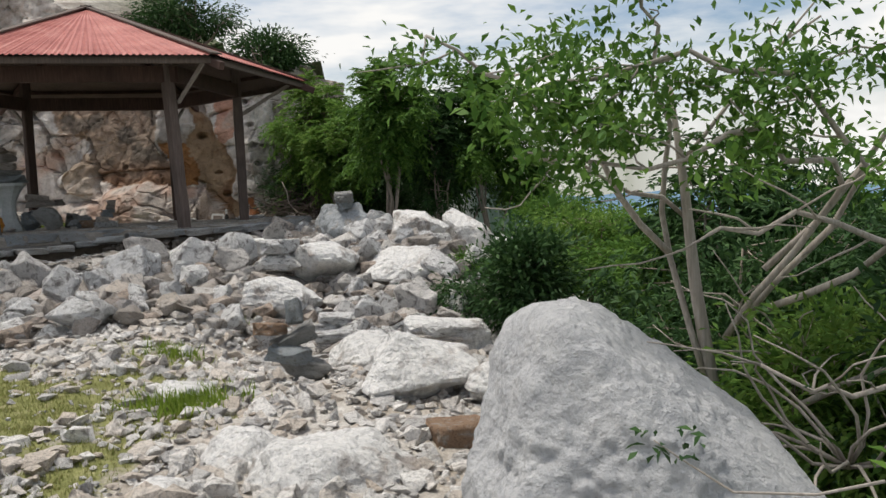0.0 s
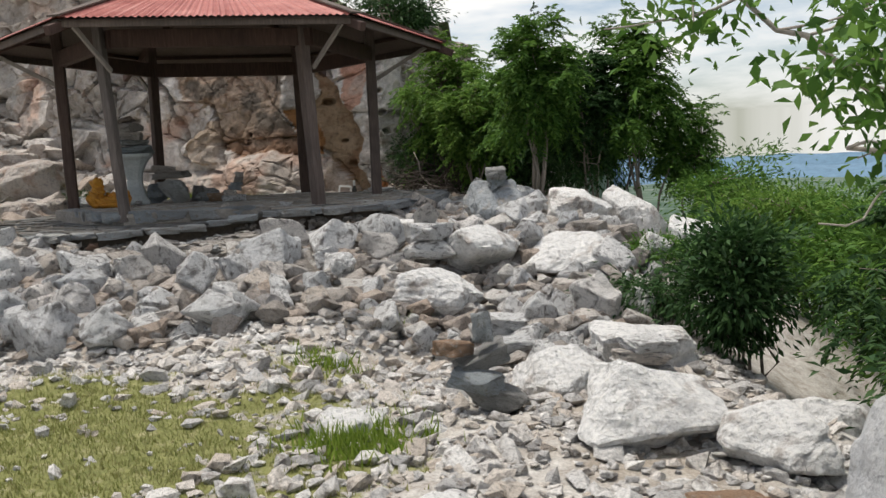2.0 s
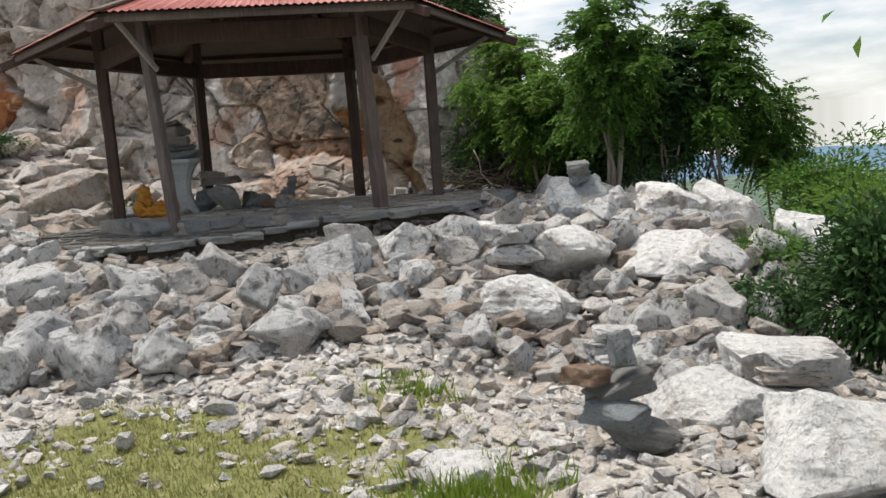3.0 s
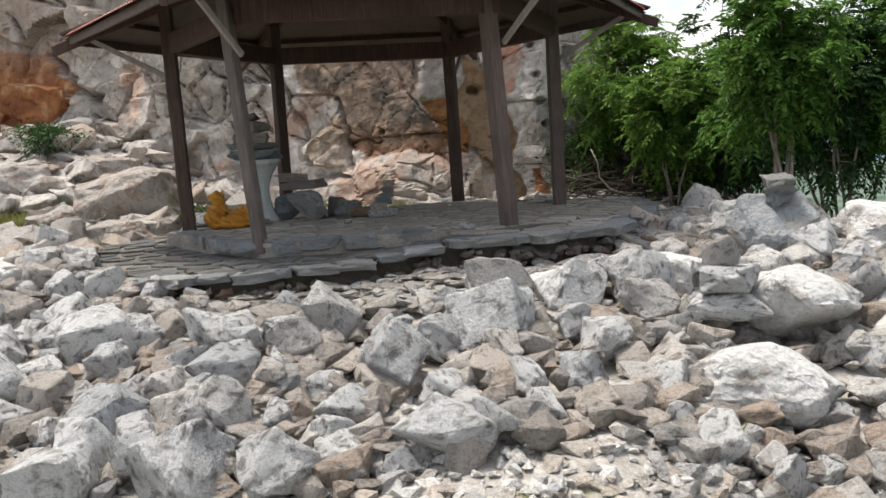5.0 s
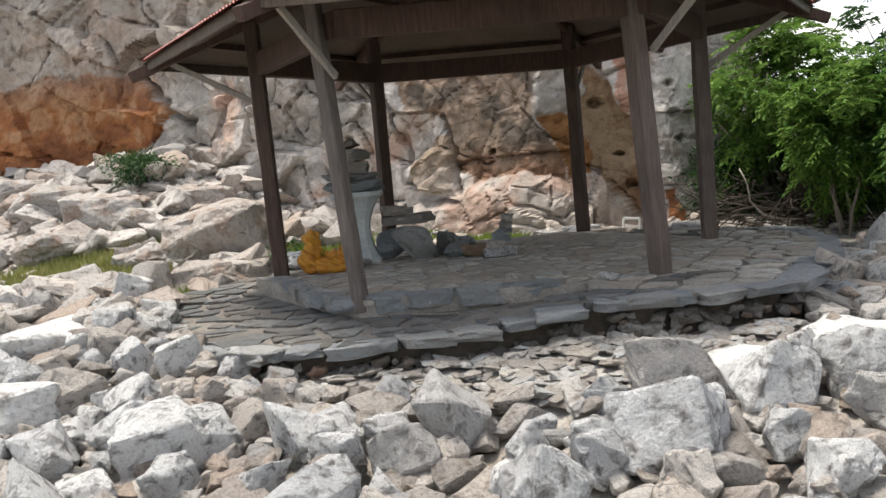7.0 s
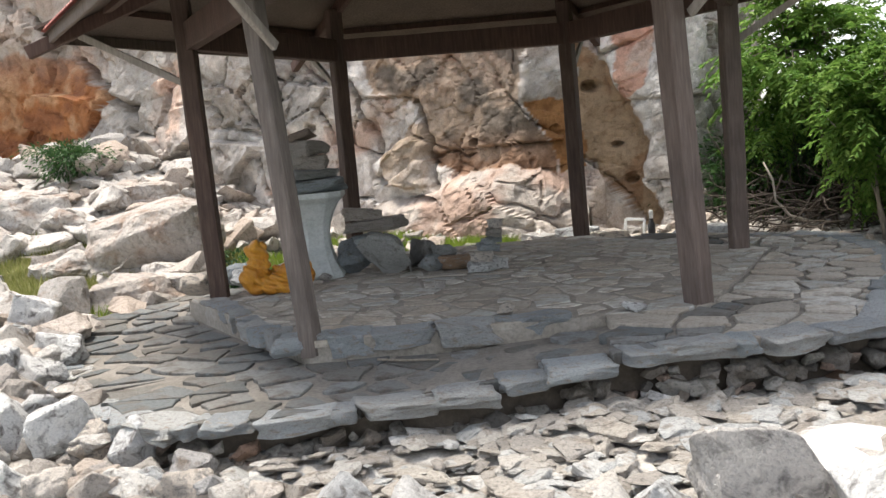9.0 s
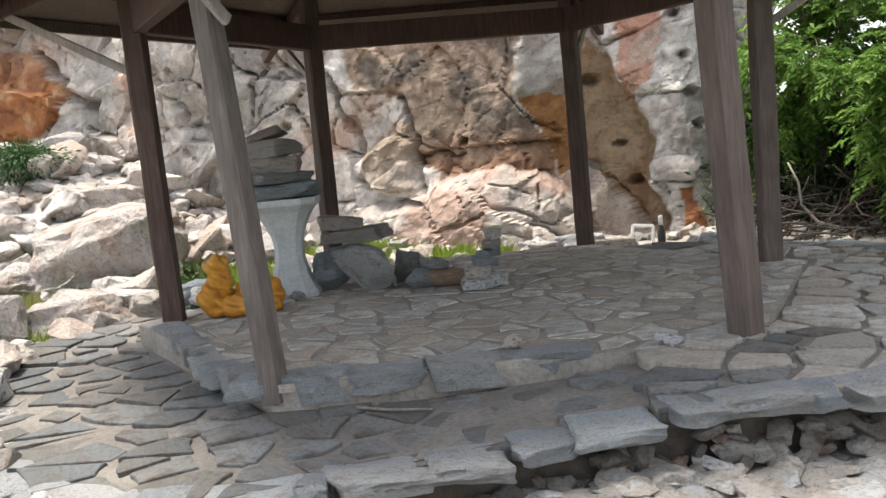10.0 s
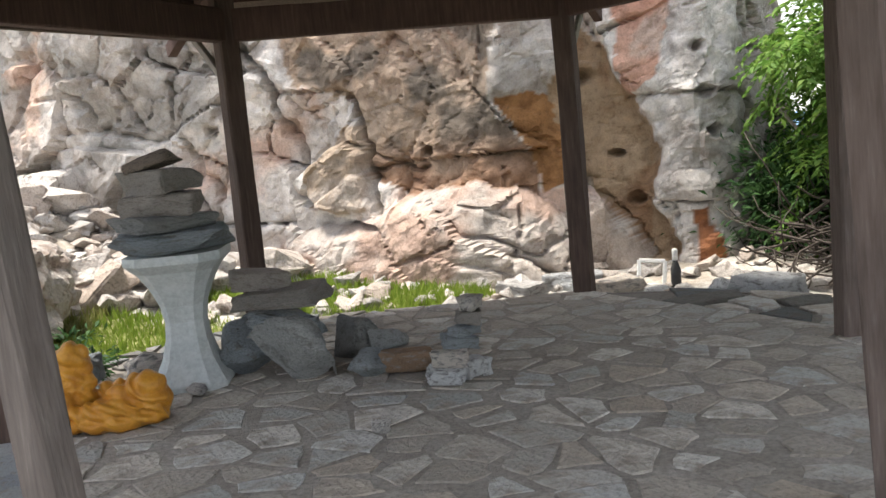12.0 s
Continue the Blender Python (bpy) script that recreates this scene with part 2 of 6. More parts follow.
def ground_mat():
    m, n, l, p = material("stony ground", 0.95)
    big = tex(n, l, 0.9, 6, 0.6)
    mid = tex(n, l, 9, 7, 0.65)
    fine = tex(n, l, 60, 8, 0.7)
    gravel = ramp(n, l, mid, [(0.32, (0.34, 0.3, 0.26)), (0.5, (0.50, 0.47, 0.43)), (0.68, (0.64, 0.62, 0.58))])
    soil = ramp(n, l, mid, [(0.3, (0.28, 0.24, 0.19)), (0.7, (0.46, 0.41, 0.35))])
    fac = ramp(n, l, big, [(0.46, (0, 0, 0)), (0.62, (1, 1, 1))])
    c = mixc(n, l, fac, gravel, soil)
    d = ramp(n, l, fine, [(0.3, (0.6, 0.6, 0.6)), (0.65, (1.1, 1.1, 1.1))])
    c = mixc(n, l, 1.0, c, d, "MULTIPLY")
    att = n.new("ShaderNodeAttribute")
    att.attribute_name = "cover"
    sep = n.new("ShaderNodeSeparateColor")
    l.new(att.outputs["Color"], sep.inputs[0])
    turf = ramp(n, l, mid, [(0.3, (0.14, 0.155, 0.045)), (0.55, (0.23, 0.235, 0.085)), (0.75, (0.38, 0.35, 0.2))])
    turf = mixc(n, l, 1.0, turf, d, "MULTIPLY")
    edge = n.new("ShaderNodeMath")
    edge.operation = "MULTIPLY_ADD"
    l.new(mid, edge.inputs[0])
    edge.inputs[1].default_value = 1.4
    edge.inputs[2].default_value = -0.7
    add = n.new("ShaderNodeMath")
    l.new(sep.outputs[0], add.inputs[0])
    l.new(edge.outputs[0], add.inputs[1])
    tf = ramp(n, l, add.outputs[0], [(0.35, (0, 0, 0)), (0.6, (1, 1, 1))])
    c = mixc(n, l, tf, c, turf)
    far = ramp(n, l, tex(n, l, 0.012, 6, 0.6), [(0.35, (0.05, 0.09, 0.06)), (0.5, (0.08, 0.125, 0.085)), (0.62, (0.16, 0.19, 0.16)), (0.75, (0.06, 0.1, 0.08))])
    c = mixc(n, l, sep.outputs[1], c, far)
    l.new(c, p.inputs["Base Color"])
    bumps(n, l, p, [(mid, 0.05, 0.6), (fine, 0.012, 0.8)])
    return m


M_GROUND = ground_mat()


def cliff_mat():
    m, n, l, p = material("quarry face", 0.9)
    att = n.new("ShaderNodeAttribute")
    att.attribute_name = "stone"
    big = tex(n, l, 2.6, 8, 0.66, distort=0.8)
    mid = tex(n, l, 11, 8, 0.68, distort=0.4)
    fine = tex(n, l, 55, 8, 0.72)
    v = ramp(n, l, big, [(0.3, (0.68, 0.62, 0.57)), (0.5, (1, 1, 1)), (0.7, (1.15, 1.12, 1.08))])
    c = mixc(n, l, 1.0, att.outputs["Color"], v, "MULTIPLY")
    w = ramp(n, l, mid, [(0.3, (0.6, 0.57, 0.55)), (0.48, (1, 1, 1)), (0.72, (1.2, 1.18, 1.15))])
    c = mixc(n, l, 0.8, c, w, "MULTIPLY")
    f = ramp(n, l, fine, [(0.3, (0.62, 0.6, 0.58)), (0.55, (1.03, 1.03, 1.03))])
    c = mixc(n, l, 0.7, c, f, "MULTIPLY")
    l.new(c, p.inputs["Base Color"])
    bumps(n, l, p, [(mid, 0.06, 0.7), (fine, 0.015, 0.8)])
    return m


M_CLIFF = cliff_mat()


def wood_mat(name, dark, light, worn):
    m, n, l, p = material(name, 0.75)
    g = tex(n, l, 9, 7, 0.6, stretch=(6, 6, 0.5))
    s = tex(n, l, 2.2, 5, 0.6)
    c = ramp(n, l, g, [(0.3, dark), (0.6, light), (0.8, worn)])
    t = ramp(n, l, s, [(0.3, (0.75, 0.75, 0.75)), (0.7, (1.15, 1.12, 1.1))])
    l.new(mixc(n, l, 1.0, c, t, "MULTIPLY"), p.inputs["Base Color"])
    bumps(n, l, p, [(g, 0.008, 0.6)])
    return m


M_POST = wood_mat("brown painted timber", (0.05, 0.03, 0.024), (0.082, 0.054, 0.043), (0.13, 0.1, 0.085))
M_POSTGREY = wood_mat("weathered grey timber", (0.095, 0.078, 0.07), (0.145, 0.122, 0.11), (0.22, 0.195, 0.18))
M_POSTWORN = wood_mat("faded brown timber", (0.085, 0.062, 0.053), (0.13, 0.1, 0.088), (0.18, 0.15, 0.135))
M_BEAM = wood_mat("dark brown beam", (0.05, 0.028, 0.022), (0.085, 0.05, 0.04), (0.12, 0.08, 0.065))
M_BRACE = wood_mat("grey brace", (0.22, 0.19, 0.17), (0.3, 0.27, 0.245), (0.4, 0.36, 0.33))
M_SOFFIT = wood_mat("brown underside", (0.075, 0.055, 0.044), (0.12, 0.092, 0.076), (0.17, 0.14, 0.12))


def roof_mat():
    m, n, l, p = material("faded red sheet", 0.55)
    a = tex(n, l, 2.5, 6, 0.6)
    b = tex(n, l, 30, 6, 0.7)
    c = ramp(n, l, a, [(0.3, (0.3, 0.085, 0.07)), (0.55, (0.42, 0.15, 0.125)), (0.75, (0.5, 0.24, 0.2))])
    d = ramp(n, l, b, [(0.3, (0.75, 0.72, 0.7)), (0.6, (1.05, 1.05, 1.05))])
    l.new(mixc(n, l, 1.0, c, d, "MULTIPLY"), p.inputs["Base Color"])
    return m


M_ROOF = roof_mat()


def leaf_mat(name, cols, trans=0.35):
    m, n, l, p = material(name, 0.6)
    p.inputs["Specular IOR Level"].default_value = 0.15
    c = ramp(n, l, random_of(n, True), [(i / (len(cols) - 1), k) for i, k in enumerate(cols)])
    l.new(c, p.inputs["Base Color"])
    tr = n.new("ShaderNodeBsdfTranslucent")
    l.new(c, tr.inputs["Color"])
    mx = n.new("ShaderNodeMixShader")
    mx.inputs[0].default_value = trans
    l.new(p.outputs[0], mx.inputs[1])
    l.new(tr.outputs[0], mx.inputs[2])
    l.new(mx.outputs[0], n["Material Output"].inputs["Surface"])
    return m


M_LEAF = leaf_mat("fresh leaves", [(0.042, 0.102, 0.019), (0.078, 0.168, 0.029), (0.132, 0.240, 0.042), (0.060, 0.138, 0.031)])
M_LEAFDARK = leaf_mat("dark leaves", [(0.022, 0.054, 0.019), (0.036, 0.084, 0.026), (0.060, 0.120, 0.036), (0.029, 0.070, 0.024)], 0.25)
M_LEAFLIGHT = leaf_mat("light leaves", [(0.072, 0.156, 0.026), (0.120, 0.228, 0.042), (0.168, 0.264, 0.054), (0.090, 0.180, 0.036)], 0.4)
M_GRASS = leaf_mat("short grass", [(0.16, 0.185, 0.045), (0.25, 0.255, 0.085), (0.36, 0.335, 0.16), (0.2, 0.235, 0.06)], 0.3)
M_GREENGRASS = leaf_mat("lush grass", [(0.14, 0.22, 0.03), (0.19, 0.27, 0.04), (0.26, 0.32, 0.07)], 0.4)
M_BARK = wood_mat("pale bark", (0.16, 0.13, 0.1), (0.26, 0.225, 0.185), (0.36, 0.32, 0.28))
M_DEADWOOD = wood_mat("dead brown wood", (0.039, 0.030, 0.025), (0.072, 0.058, 0.047), (0.132, 0.110, 0.094))
M_TWIG = wood_mat("dry twig", (0.26, 0.23, 0.195), (0.4, 0.365, 0.32), (0.5, 0.47, 0.43))


M_CONCRETE = plain_mat("pale grey concrete", (0.36, 0.385, 0.38), (0.47, 0.49, 0.485), 6)
M_GOLD = plain_mat("orange gilded glaze", (0.383, 0.145, 0.017), (0.527, 0.255, 0.034), 9, 0.35)
M_WHITEPAINT = plain_mat("white paint", (0.6, 0.6, 0.58), (0.75, 0.74, 0.72), 14)
M_BLACKISH = plain_mat("dark plastic", (0.03, 0.03, 0.03), (0.06, 0.06, 0.06), 14)
# distance haze is put into the hills as blue base colour
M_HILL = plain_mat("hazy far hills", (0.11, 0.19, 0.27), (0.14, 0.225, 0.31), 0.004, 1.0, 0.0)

# ---- ground ----
LINE_Y = [-40, -14, -9, -4.5, -2.5, -1.4, 0.0, 0.5, 1.2, 2.5, 4.0, 7.0, 9.0, 40]
LINE_Z = [-4.5, -1.5, -1.2, -0.95, -0.88, -0.77, -0.56, -0.41, -0.30, -0.28, -0.27, -0.14, -0.08, -0.08]


def ground_z(x, y):
    x, y = np.asarray(x, float), np.asarray(y, float)
    z = np.interp(y, LINE_Y, LINE_Z)
    z = z + 1.25 * sstep(4.2, 8.4, y) * sstep(-4.6, -8.5, x) + 0.2 * sstep(-3.0, -6.0, x) * sstep(-2, 2, y)
    z = z - 0.28 * sstep(1.5, 2.5, x) * sstep(1.6, 0.5, y) * sstep(-3, -1, y)
    brink = np.interp(y, [-9, -4.5, -1, 1, 5, 9], [5.0, 4.7, 3.9, 3.4, 2.6, 1.6])
    off = np.clip(x - brink, 0, None)
    z = z - 0.42 * off * sstep(0, 1.6, off)
    z = z - 0.35 * np.clip(y - 9.5, 0, None) * sstep(0.2, 3, x)
    z = z - 0.3 * np.clip(-14 - y, 0, None) - 0.25 * np.clip(-16 - x, 0, None)
    near = sstep(40, 12, np.hypot(x, y))
    z = z + near * (0.05 * fbm(x * 0.9, y * 0.9, 0, 3, 3) + 0.02 * fbm(x * 5, y * 5, 0, 3, 9))
    return np.maximum(z, -160 + 8 * fbm(x * 0.002, y * 0.002, 0, 3, 5))


def spread(lo, hi, step, far):
    fine = np.arange(lo, hi + 1e-6, step)
    out, v, s = [], 0.0, step
    while v < far:
        s *= 1.22
        v += s
        out.append(v)
    out = np.array(out)
    return np.concatenate([lo - out[::-1], fine, hi + out])


gx, gy = spread(-6.5, 6.5, 0.085, 4300), spread(-7.5, 4.0, 0.085, 4300)
GX, GY = np.meshgrid(gx, gy)
GZ = ground_z(GX, GY)
nx, ny = len(gx), len(gy)
faces = [(j * nx + i, j * nx + i + 1, (j + 1) * nx + i + 1, (j + 1) * nx + i) for j in range(ny - 1) for i in range(nx - 1)]
me = mesh_from("ground", np.stack([GX, GY, GZ], -1).reshape(-1, 3), faces, M_GROUND, True)


def turf_mask(x, y):
    a = 1 - np.hypot((x - 0.5) / 2.6, (y + 4.0) / 2.3)
    b = 1 - np.hypot((x + 6.7) / 2.1, (y - 4.0) / 1.7)
    c = 1 - np.hypot((x + 3.3) / 1.6, (y - 7.0) / 0.75)
    d = 1 - np.hypot((x + 4.3) / 1.0, (y - 5.6) / 0.9)
    m = np.maximum(np.maximum(a * 1.2, b * 2.2), np.maximum(c * 1.6, d * 1.4))
    return np.clip(m + 0.45 * fbm(x * 1.6, y * 1.6, 0, 3, 21), 0, 1)


cover = np.zeros((nx * ny, 4), np.float32)
cover[:, 0] = np.clip(turf_mask(GX, GY) * 1.5, 0, 1).ravel()
cover[:, 1] = sstep(25, 120, np.hypot(GX, GY)).ravel()
cover[:, 3] = 1
attr = me.color_attributes.new("cover", "FLOAT_COLOR", "POINT")
attr.data.foreach_set("color", cover.ravel())
tagged(new("ground", me), "stony pale hillside ground with gravel and thin grass", "ground", kind="structure")

# far hills across the plain
hx = np.linspace(-1, 1, 160)
ang = radians(62) - hx * radians(50)
hv, hf = [], []
for k, (dist, low, high, sd) in enumerate(((3900, -165, -62, 1), (4200, -165, -46, 5))):
    crest = low + (high - low) * (0.72 + 0.28 * fbm(hx * 5 + 3, 0.3, 0, 4, 30 + sd))
    o = len(hv)
    for i in range(160):
        c, s = math.cos(ang[i]), math.sin(ang[i])
        hv += [(c * (dist - 250), s * (dist - 250), low - 6), (c * (dist - 60), s * (dist - 60), low + (crest[i] - low) * 0.6), (c * dist, s * dist, crest[i]), (c * (dist + 220), s * (dist + 220), low)]
    for i in range(159):
        for r in range(3):
            hf.append((o + i * 4 + r, o + i * 4 + 4 + r, o + i * 4 + 5 + r, o + i * 4 + 1 + r))
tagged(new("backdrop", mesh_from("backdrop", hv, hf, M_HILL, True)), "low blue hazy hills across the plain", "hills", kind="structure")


# ---- quarry cliff ----
def inside(px, pz, poly):
    res = np.zeros(px.shape, bool)
    j = len(poly) - 1
    for i in range(len(poly)):
        xi, zi = poly[i]
        xj, zj = poly[j]
        hit = ((zi > pz) != (zj > pz)) & (px < (xj - xi) * (pz - zi) / ((zj - zi) or 1e-9) + xi)
        res ^= hit
        j = i
    return res


def seg_dist(px, pz, line):
    d = np.full(px.shape, 1e9)
    for (ax, az), (bx, bz) in zip(line, line[1:]):
        vx, vz = bx - ax, bz - az
        t = np.clip(((px - ax) * vx + (pz - az) * vz) / (vx * vx + vz * vz), 0, 1)
        d = np.minimum(d, np.hypot(px - ax - t * vx, pz - az - t * vz))
    return d


foot = [(-14.5, 7.0), (-10.6, 8.15), (-8.8, 8.35), (-6.5, 8.1), (-4.4, 8.35), (-3.4, 8.05), (-2.2, 7.9), (-1.2, 8.35), (-0.35, 8.1), (0.0, 8.3), (0.3, 9.2), (0.55, 12.5)]
seglen = np.cumsum([0] + [math.dist(a, b) for a, b in zip(foot, foot[1:])])
U1 = np.arange(0, seglen[-1], 0.034)
FX, FY = np.interp(U1, seglen, [p[0] for p in foot]), np.interp(U1, seglen, [p[1] for p in foot])
for _ in range(14):
    FX[1:-1], FY[1:-1] = (FX[:-2] + FX[2:] + 2 * FX[1:-1]) / 4, (FY[:-2] + FY[2:] + 2 * FY[1:-1]) / 4
tx, ty = np.gradient(FX), np.gradient(FY)
tl = np.hypot(tx, ty)
NX, NY = ty / tl, -tx / tl
nu, nv = len(U1), 165
TOP = 2.75 + 0.55 * np.clip(-FX - 1, 0, 9) + 0.35 * fbm(U1 * 0.8, 0.1, 0, 4, 71)
V1 = np.linspace(0, 1, nv)
UU = np.repeat(U1[None, :], nv, 0)
ZZ = -0.5 + V1[:, None] ** 1.25 * (TOP[None, :] + 0.5)
XX = np.repeat(FX[None, :], nv, 0)
# warped plan coordinates, so that zones have ragged borders
WX = XX + 0.10 * fbm(UU * 2.2, ZZ * 2.2, 0, 4, 81)
WZ = ZZ + 0.10 * fbm(UU * 2.2, ZZ * 2.2, 5, 4, 91)
brown = inside(WX, WZ, [(-4.3, 2.02), (-3.6, 1.52), (-3.4, 0.92), (-2.96, 0.6), (-1.8, 0.5), (-1.9, 0.95), (-2.1, 1.35), (-2.1, 2.1), (-2.0, 3.2), (-3.0, 3.6), (-4.6, 3.0)])
ochre = inside(WX, WZ, [(-2.05, 1.45), (-1.5, 1.42), (-1.46, 0.6), (-1.72, 0.5), (-1.86, 0.85)])
tan = inside(WX, WZ, [(-1.5, 2.4), (-1.2, 1.95), (-0.95, 1.25), (-0.74, 0.82), (-0.58, -0.2), (-0.85, -0.1), (-1.25, 0.42), (-1.46, 0.75), (-1.55, 1.6)])
pink = inside(WX, WZ, [(-1.0, 2.9), (-0.5, 2.7), (-0.52, 2.05), (-0.7, 1.55), (-1.03, 1.36), (-0.98, 2.0)])
rust = inside(WX, WZ, [(-13.0, 2.7), (-11, 3.0), (-9.4, 2.85), (-8.65, 2.1), (-9.1, 1.65), (-10.2, 1.2), (-12, 1.1), (-13.2, 1.4)])
rust |= inside(WX, WZ, [(-0.34, 0.35), (-0.22, 0.4), (-0.2, -0.2), (-0.36, -0.2)])
zt = np.interp(XX, [-4.6, -4.13, -3.32, -2.96, -2.27, -1.88, -1.53, -1.49], [-0.2, 0.37, 0.43, 0.66, 0.72, 0.64, 0.33, -0.6]) + 0.03 * fbm(UU * 6, 0.5, 0, 3, 77)
zs = np.interp(XX, [-1.52, -1.45, -1.21, -0.82, -0.75], [-0.6, 0.5, 0.46, -0.04, -0.6]) + 0.02 * fbm(UU * 6, 0.2, 0, 3, 78)
pillar = inside(WX * 0.5 + XX * 0.5, WZ * 0.5 + ZZ * 0.5, [(-4.1, 0.5), (-3.42, 0.48), (-3.38, 0.85), (-3.52, 1.32), (-3.78, 1.36), (-4.0, 1.15)])
front = sstep(0.2, -0.2, XX)

def soften(mask, times=3):
    m = np.asarray(mask, float)
    for _ in range(times):
        m[1:-1] = (m[:-2] + 2 * m[1:-1] + m[2:]) / 4
        m[:, 1:-1] = (m[:, :-2] + 2 * m[:, 1:-1] + m[:, 2:]) / 4
    return m


d1, d2, who, px_, pz_ = worley(UU + 0.12 * fbm(UU * 1.5, ZZ * 1.5, 2, 3, 101), ZZ * 1.1, 190, 0, seglen[-1], -0.5, 6.5, 5)
r5 = np.random.RandomState(55)
off_, su_, sz_ = r5.uniform(-0.13, 0.13, 190), r5.uniform(-0.28, 0.28, 190), r5.uniform(-0.3, 0.3, 190)
gate = sstep(-0.35, 0.35, fbm(UU * 0.9, ZZ * 0.9, 7, 3, 151))
facet = off_[who] + su_[who] * (UU - px_[who]) + sz_[who] * (ZZ * 1.1 - pz_[who]) - 0.26 * gate * np.exp(-(d2 - d1) / 0.014)
e1, e2, eho, ex_, ez_ = worley(UU + 0.05 * fbm(UU * 5, ZZ * 5, 2, 3, 111), ZZ, 900, 0, seglen[-1], -0.5, 6.5, 6)
of2, su2, sz2 = r5.uniform(-0.05, 0.05, 900), r5.uniform(-0.3, 0.3, 900), r5.uniform(-0.3, 0.3, 900)
gate2 = sstep(0.0, 0.5, fbm(UU * 2.0, ZZ * 2.0, 3, 3, 161))
chip = 0.6 * of2[eho] + 0.5 * su2[eho] * (UU - ex_[eho]) + 0.5 * sz2[eho] * (ZZ - ez_[eho]) - 0.09 * gate2 * np.exp(-(e2 - e1) / 0.012)
edge_strip = sstep(-1.0, -0.7, XX) * sstep(0.35, 0.0, XX)
facet, chip = facet * (1 - 0.6 * edge_strip), chip * (1 - 0.4 * edge_strip)
smooth_zone = soften(np.clip(brown * 0.75 + tan * 0.9 + ochre * 0.6, 0, 0.92))
D = 0.14 * fbm(UU * 0.55, ZZ * 0.55, 0, 3, 61) * front + facet * (1 - smooth_zone) + chip * (1 - 0.7 * smooth_zone) * 0.9 + 0.02 * fbm(UU * 9, ZZ * 9, 0, 4, 64) + 0.035 * fbm(UU * 2.6, ZZ * 2.6, 0, 3, 66)
# softened depth for the dressed panel, hollow for the tan chute, low blocks standing proud
D = D - 0.10 * soften(brown) - 0.28 * soften(tan, 5) * (0.5 + 0.5 * sstep(1.9, 0.4, ZZ)) - 0.06 * soften(ochre)
low = np.clip((zt - ZZ) / 0.16, 0, 1)
D = D * (1 - 0.25 * low) + 0.26 * np.sqrt(low) + 0.16 * np.clip((zt - ZZ) / 0.6, 0, 1)
low2 = np.clip((zs - ZZ) / 0.26, 0, 1)
D = D * (1 - 0.4 * low2) + 0.2 * low2
D = D + 0.13 * soften(pillar, 6)
for line, wdt, dep in (
    ([(-4.9, 2.3), (-4.45, 1.6), (-4.3, 1.2), (-4.25, 0.6)], 0.035, 0.22),
    ([(-3.62, 1.62), (-3.42, 1.2), (-3.3, 0.86), (-3.36, 0.42)], 0.035, 0.26),
    ([(-3.3, 0.95), (-2.95, 0.92)], 0.02, 0.12),
    ([(-2.9, 0.1), (-2.35, 0.3), (-1.95, 0.05), (-1.55, 0.2)], 0.012, 0.07),
    ([(-2.15, 0.7), (-2.05, 0.3), (-2.2, -0.1)], 0.012, 0.06),
    ([(-1.5, 0.75), (-1.0, 0.15), (-0.8, -0.1)], 0.03, 0.15),
    ([(-9.3, 2.9), (-8.7, 2.2), (-8.1, 1.95)], 0.06, 0.35),
    ([(-7.0, 2.4), (-6.6, 1.6), (-5.6, 1.3), (-5.2, 0.7)], 0.03, 0.15),
    ([(-5.6, 2.8), (-5.0, 2.1), (-4.4, 1.75)], 0.035, 0.18),
):
    q = seg_dist(WX, WZ, line)
    D = D - dep * np.exp(-((q / wdt) ** 2))
for hx_, hz_, hr in ((-2.82, 1.04, 0.05), (-0.97, 0.44, 0.065), (-1.12, 0.86, 0.04), (-1.33, 1.6, 0.075), (-5.2, 1.42, 0.06), (-0.32, 1.75, 0.05), (-0.28, 1.35, 0.06), (-0.2, 1.0, 0.06), (-0.42, 2.2, 0.05)):
    q = np.hypot((XX - hx_) * 0.85, ZZ - hz_)
    D = D - 0.2 * sstep(hr * 1.2, hr * 0.5, q)
D = D + 0.5 * sstep(0.1, -0.5, ZZ) * sstep(-4.5, -6, XX)
lean = 0.10
VX = XX + NX[None, :] * D
VY = FY[None, :] + NY[None, :] * D + lean * np.clip(ZZ, 0, None)
# stone colour zones
n1 = fbm(UU * 1.1, ZZ * 1.1, 0, 5, 121)
n2 = fbm(UU * 3.1, ZZ * 3.1, 0, 5, 131)
n3 = fbm(UU * 0.9 + 9, ZZ * 2.4, 0, 4, 141)
col = np.zeros((nv, nu, 3))
col[:] = (0.58, 0.53, 0.485)


def lay(mask, c, strength=1.0):
    k = np.clip(np.asarray(mask, float) * strength, 0, 1)[..., None]
    col[:] = col * (1 - k) + np.array(c) * k


lay(sstep(0.15, 0.7, n1), (0.56, 0.41, 0.33))
lay(sstep(0.1, 0.6, -n1), (0.35, 0.32, 0.29))
lay(sstep(0.1, 0.5, n3), (0.68, 0.64, 0.60), 0.85)
lay(sstep(-4.6, -5.4, XX) * sstep(0.0, 0.5, n2 + 0.2), (0.36, 0.335, 0.305), 0.7)
tone = r5.uniform(0.8, 1.16, 190)[who] * r5.uniform(0.9, 1.1, 900)[eho]
col[:] = np.clip(col * tone[..., None], 0, 0.8)
lay(brown, (0.32, 0.235, 0.17))
lay(brown * sstep(-0.1, 0.5, n2 + 0.5 * sstep(0.6, 1.2, ZZ) * sstep(-3.2, -2.4, XX)), (0.135, 0.115, 0.095), 0.85)
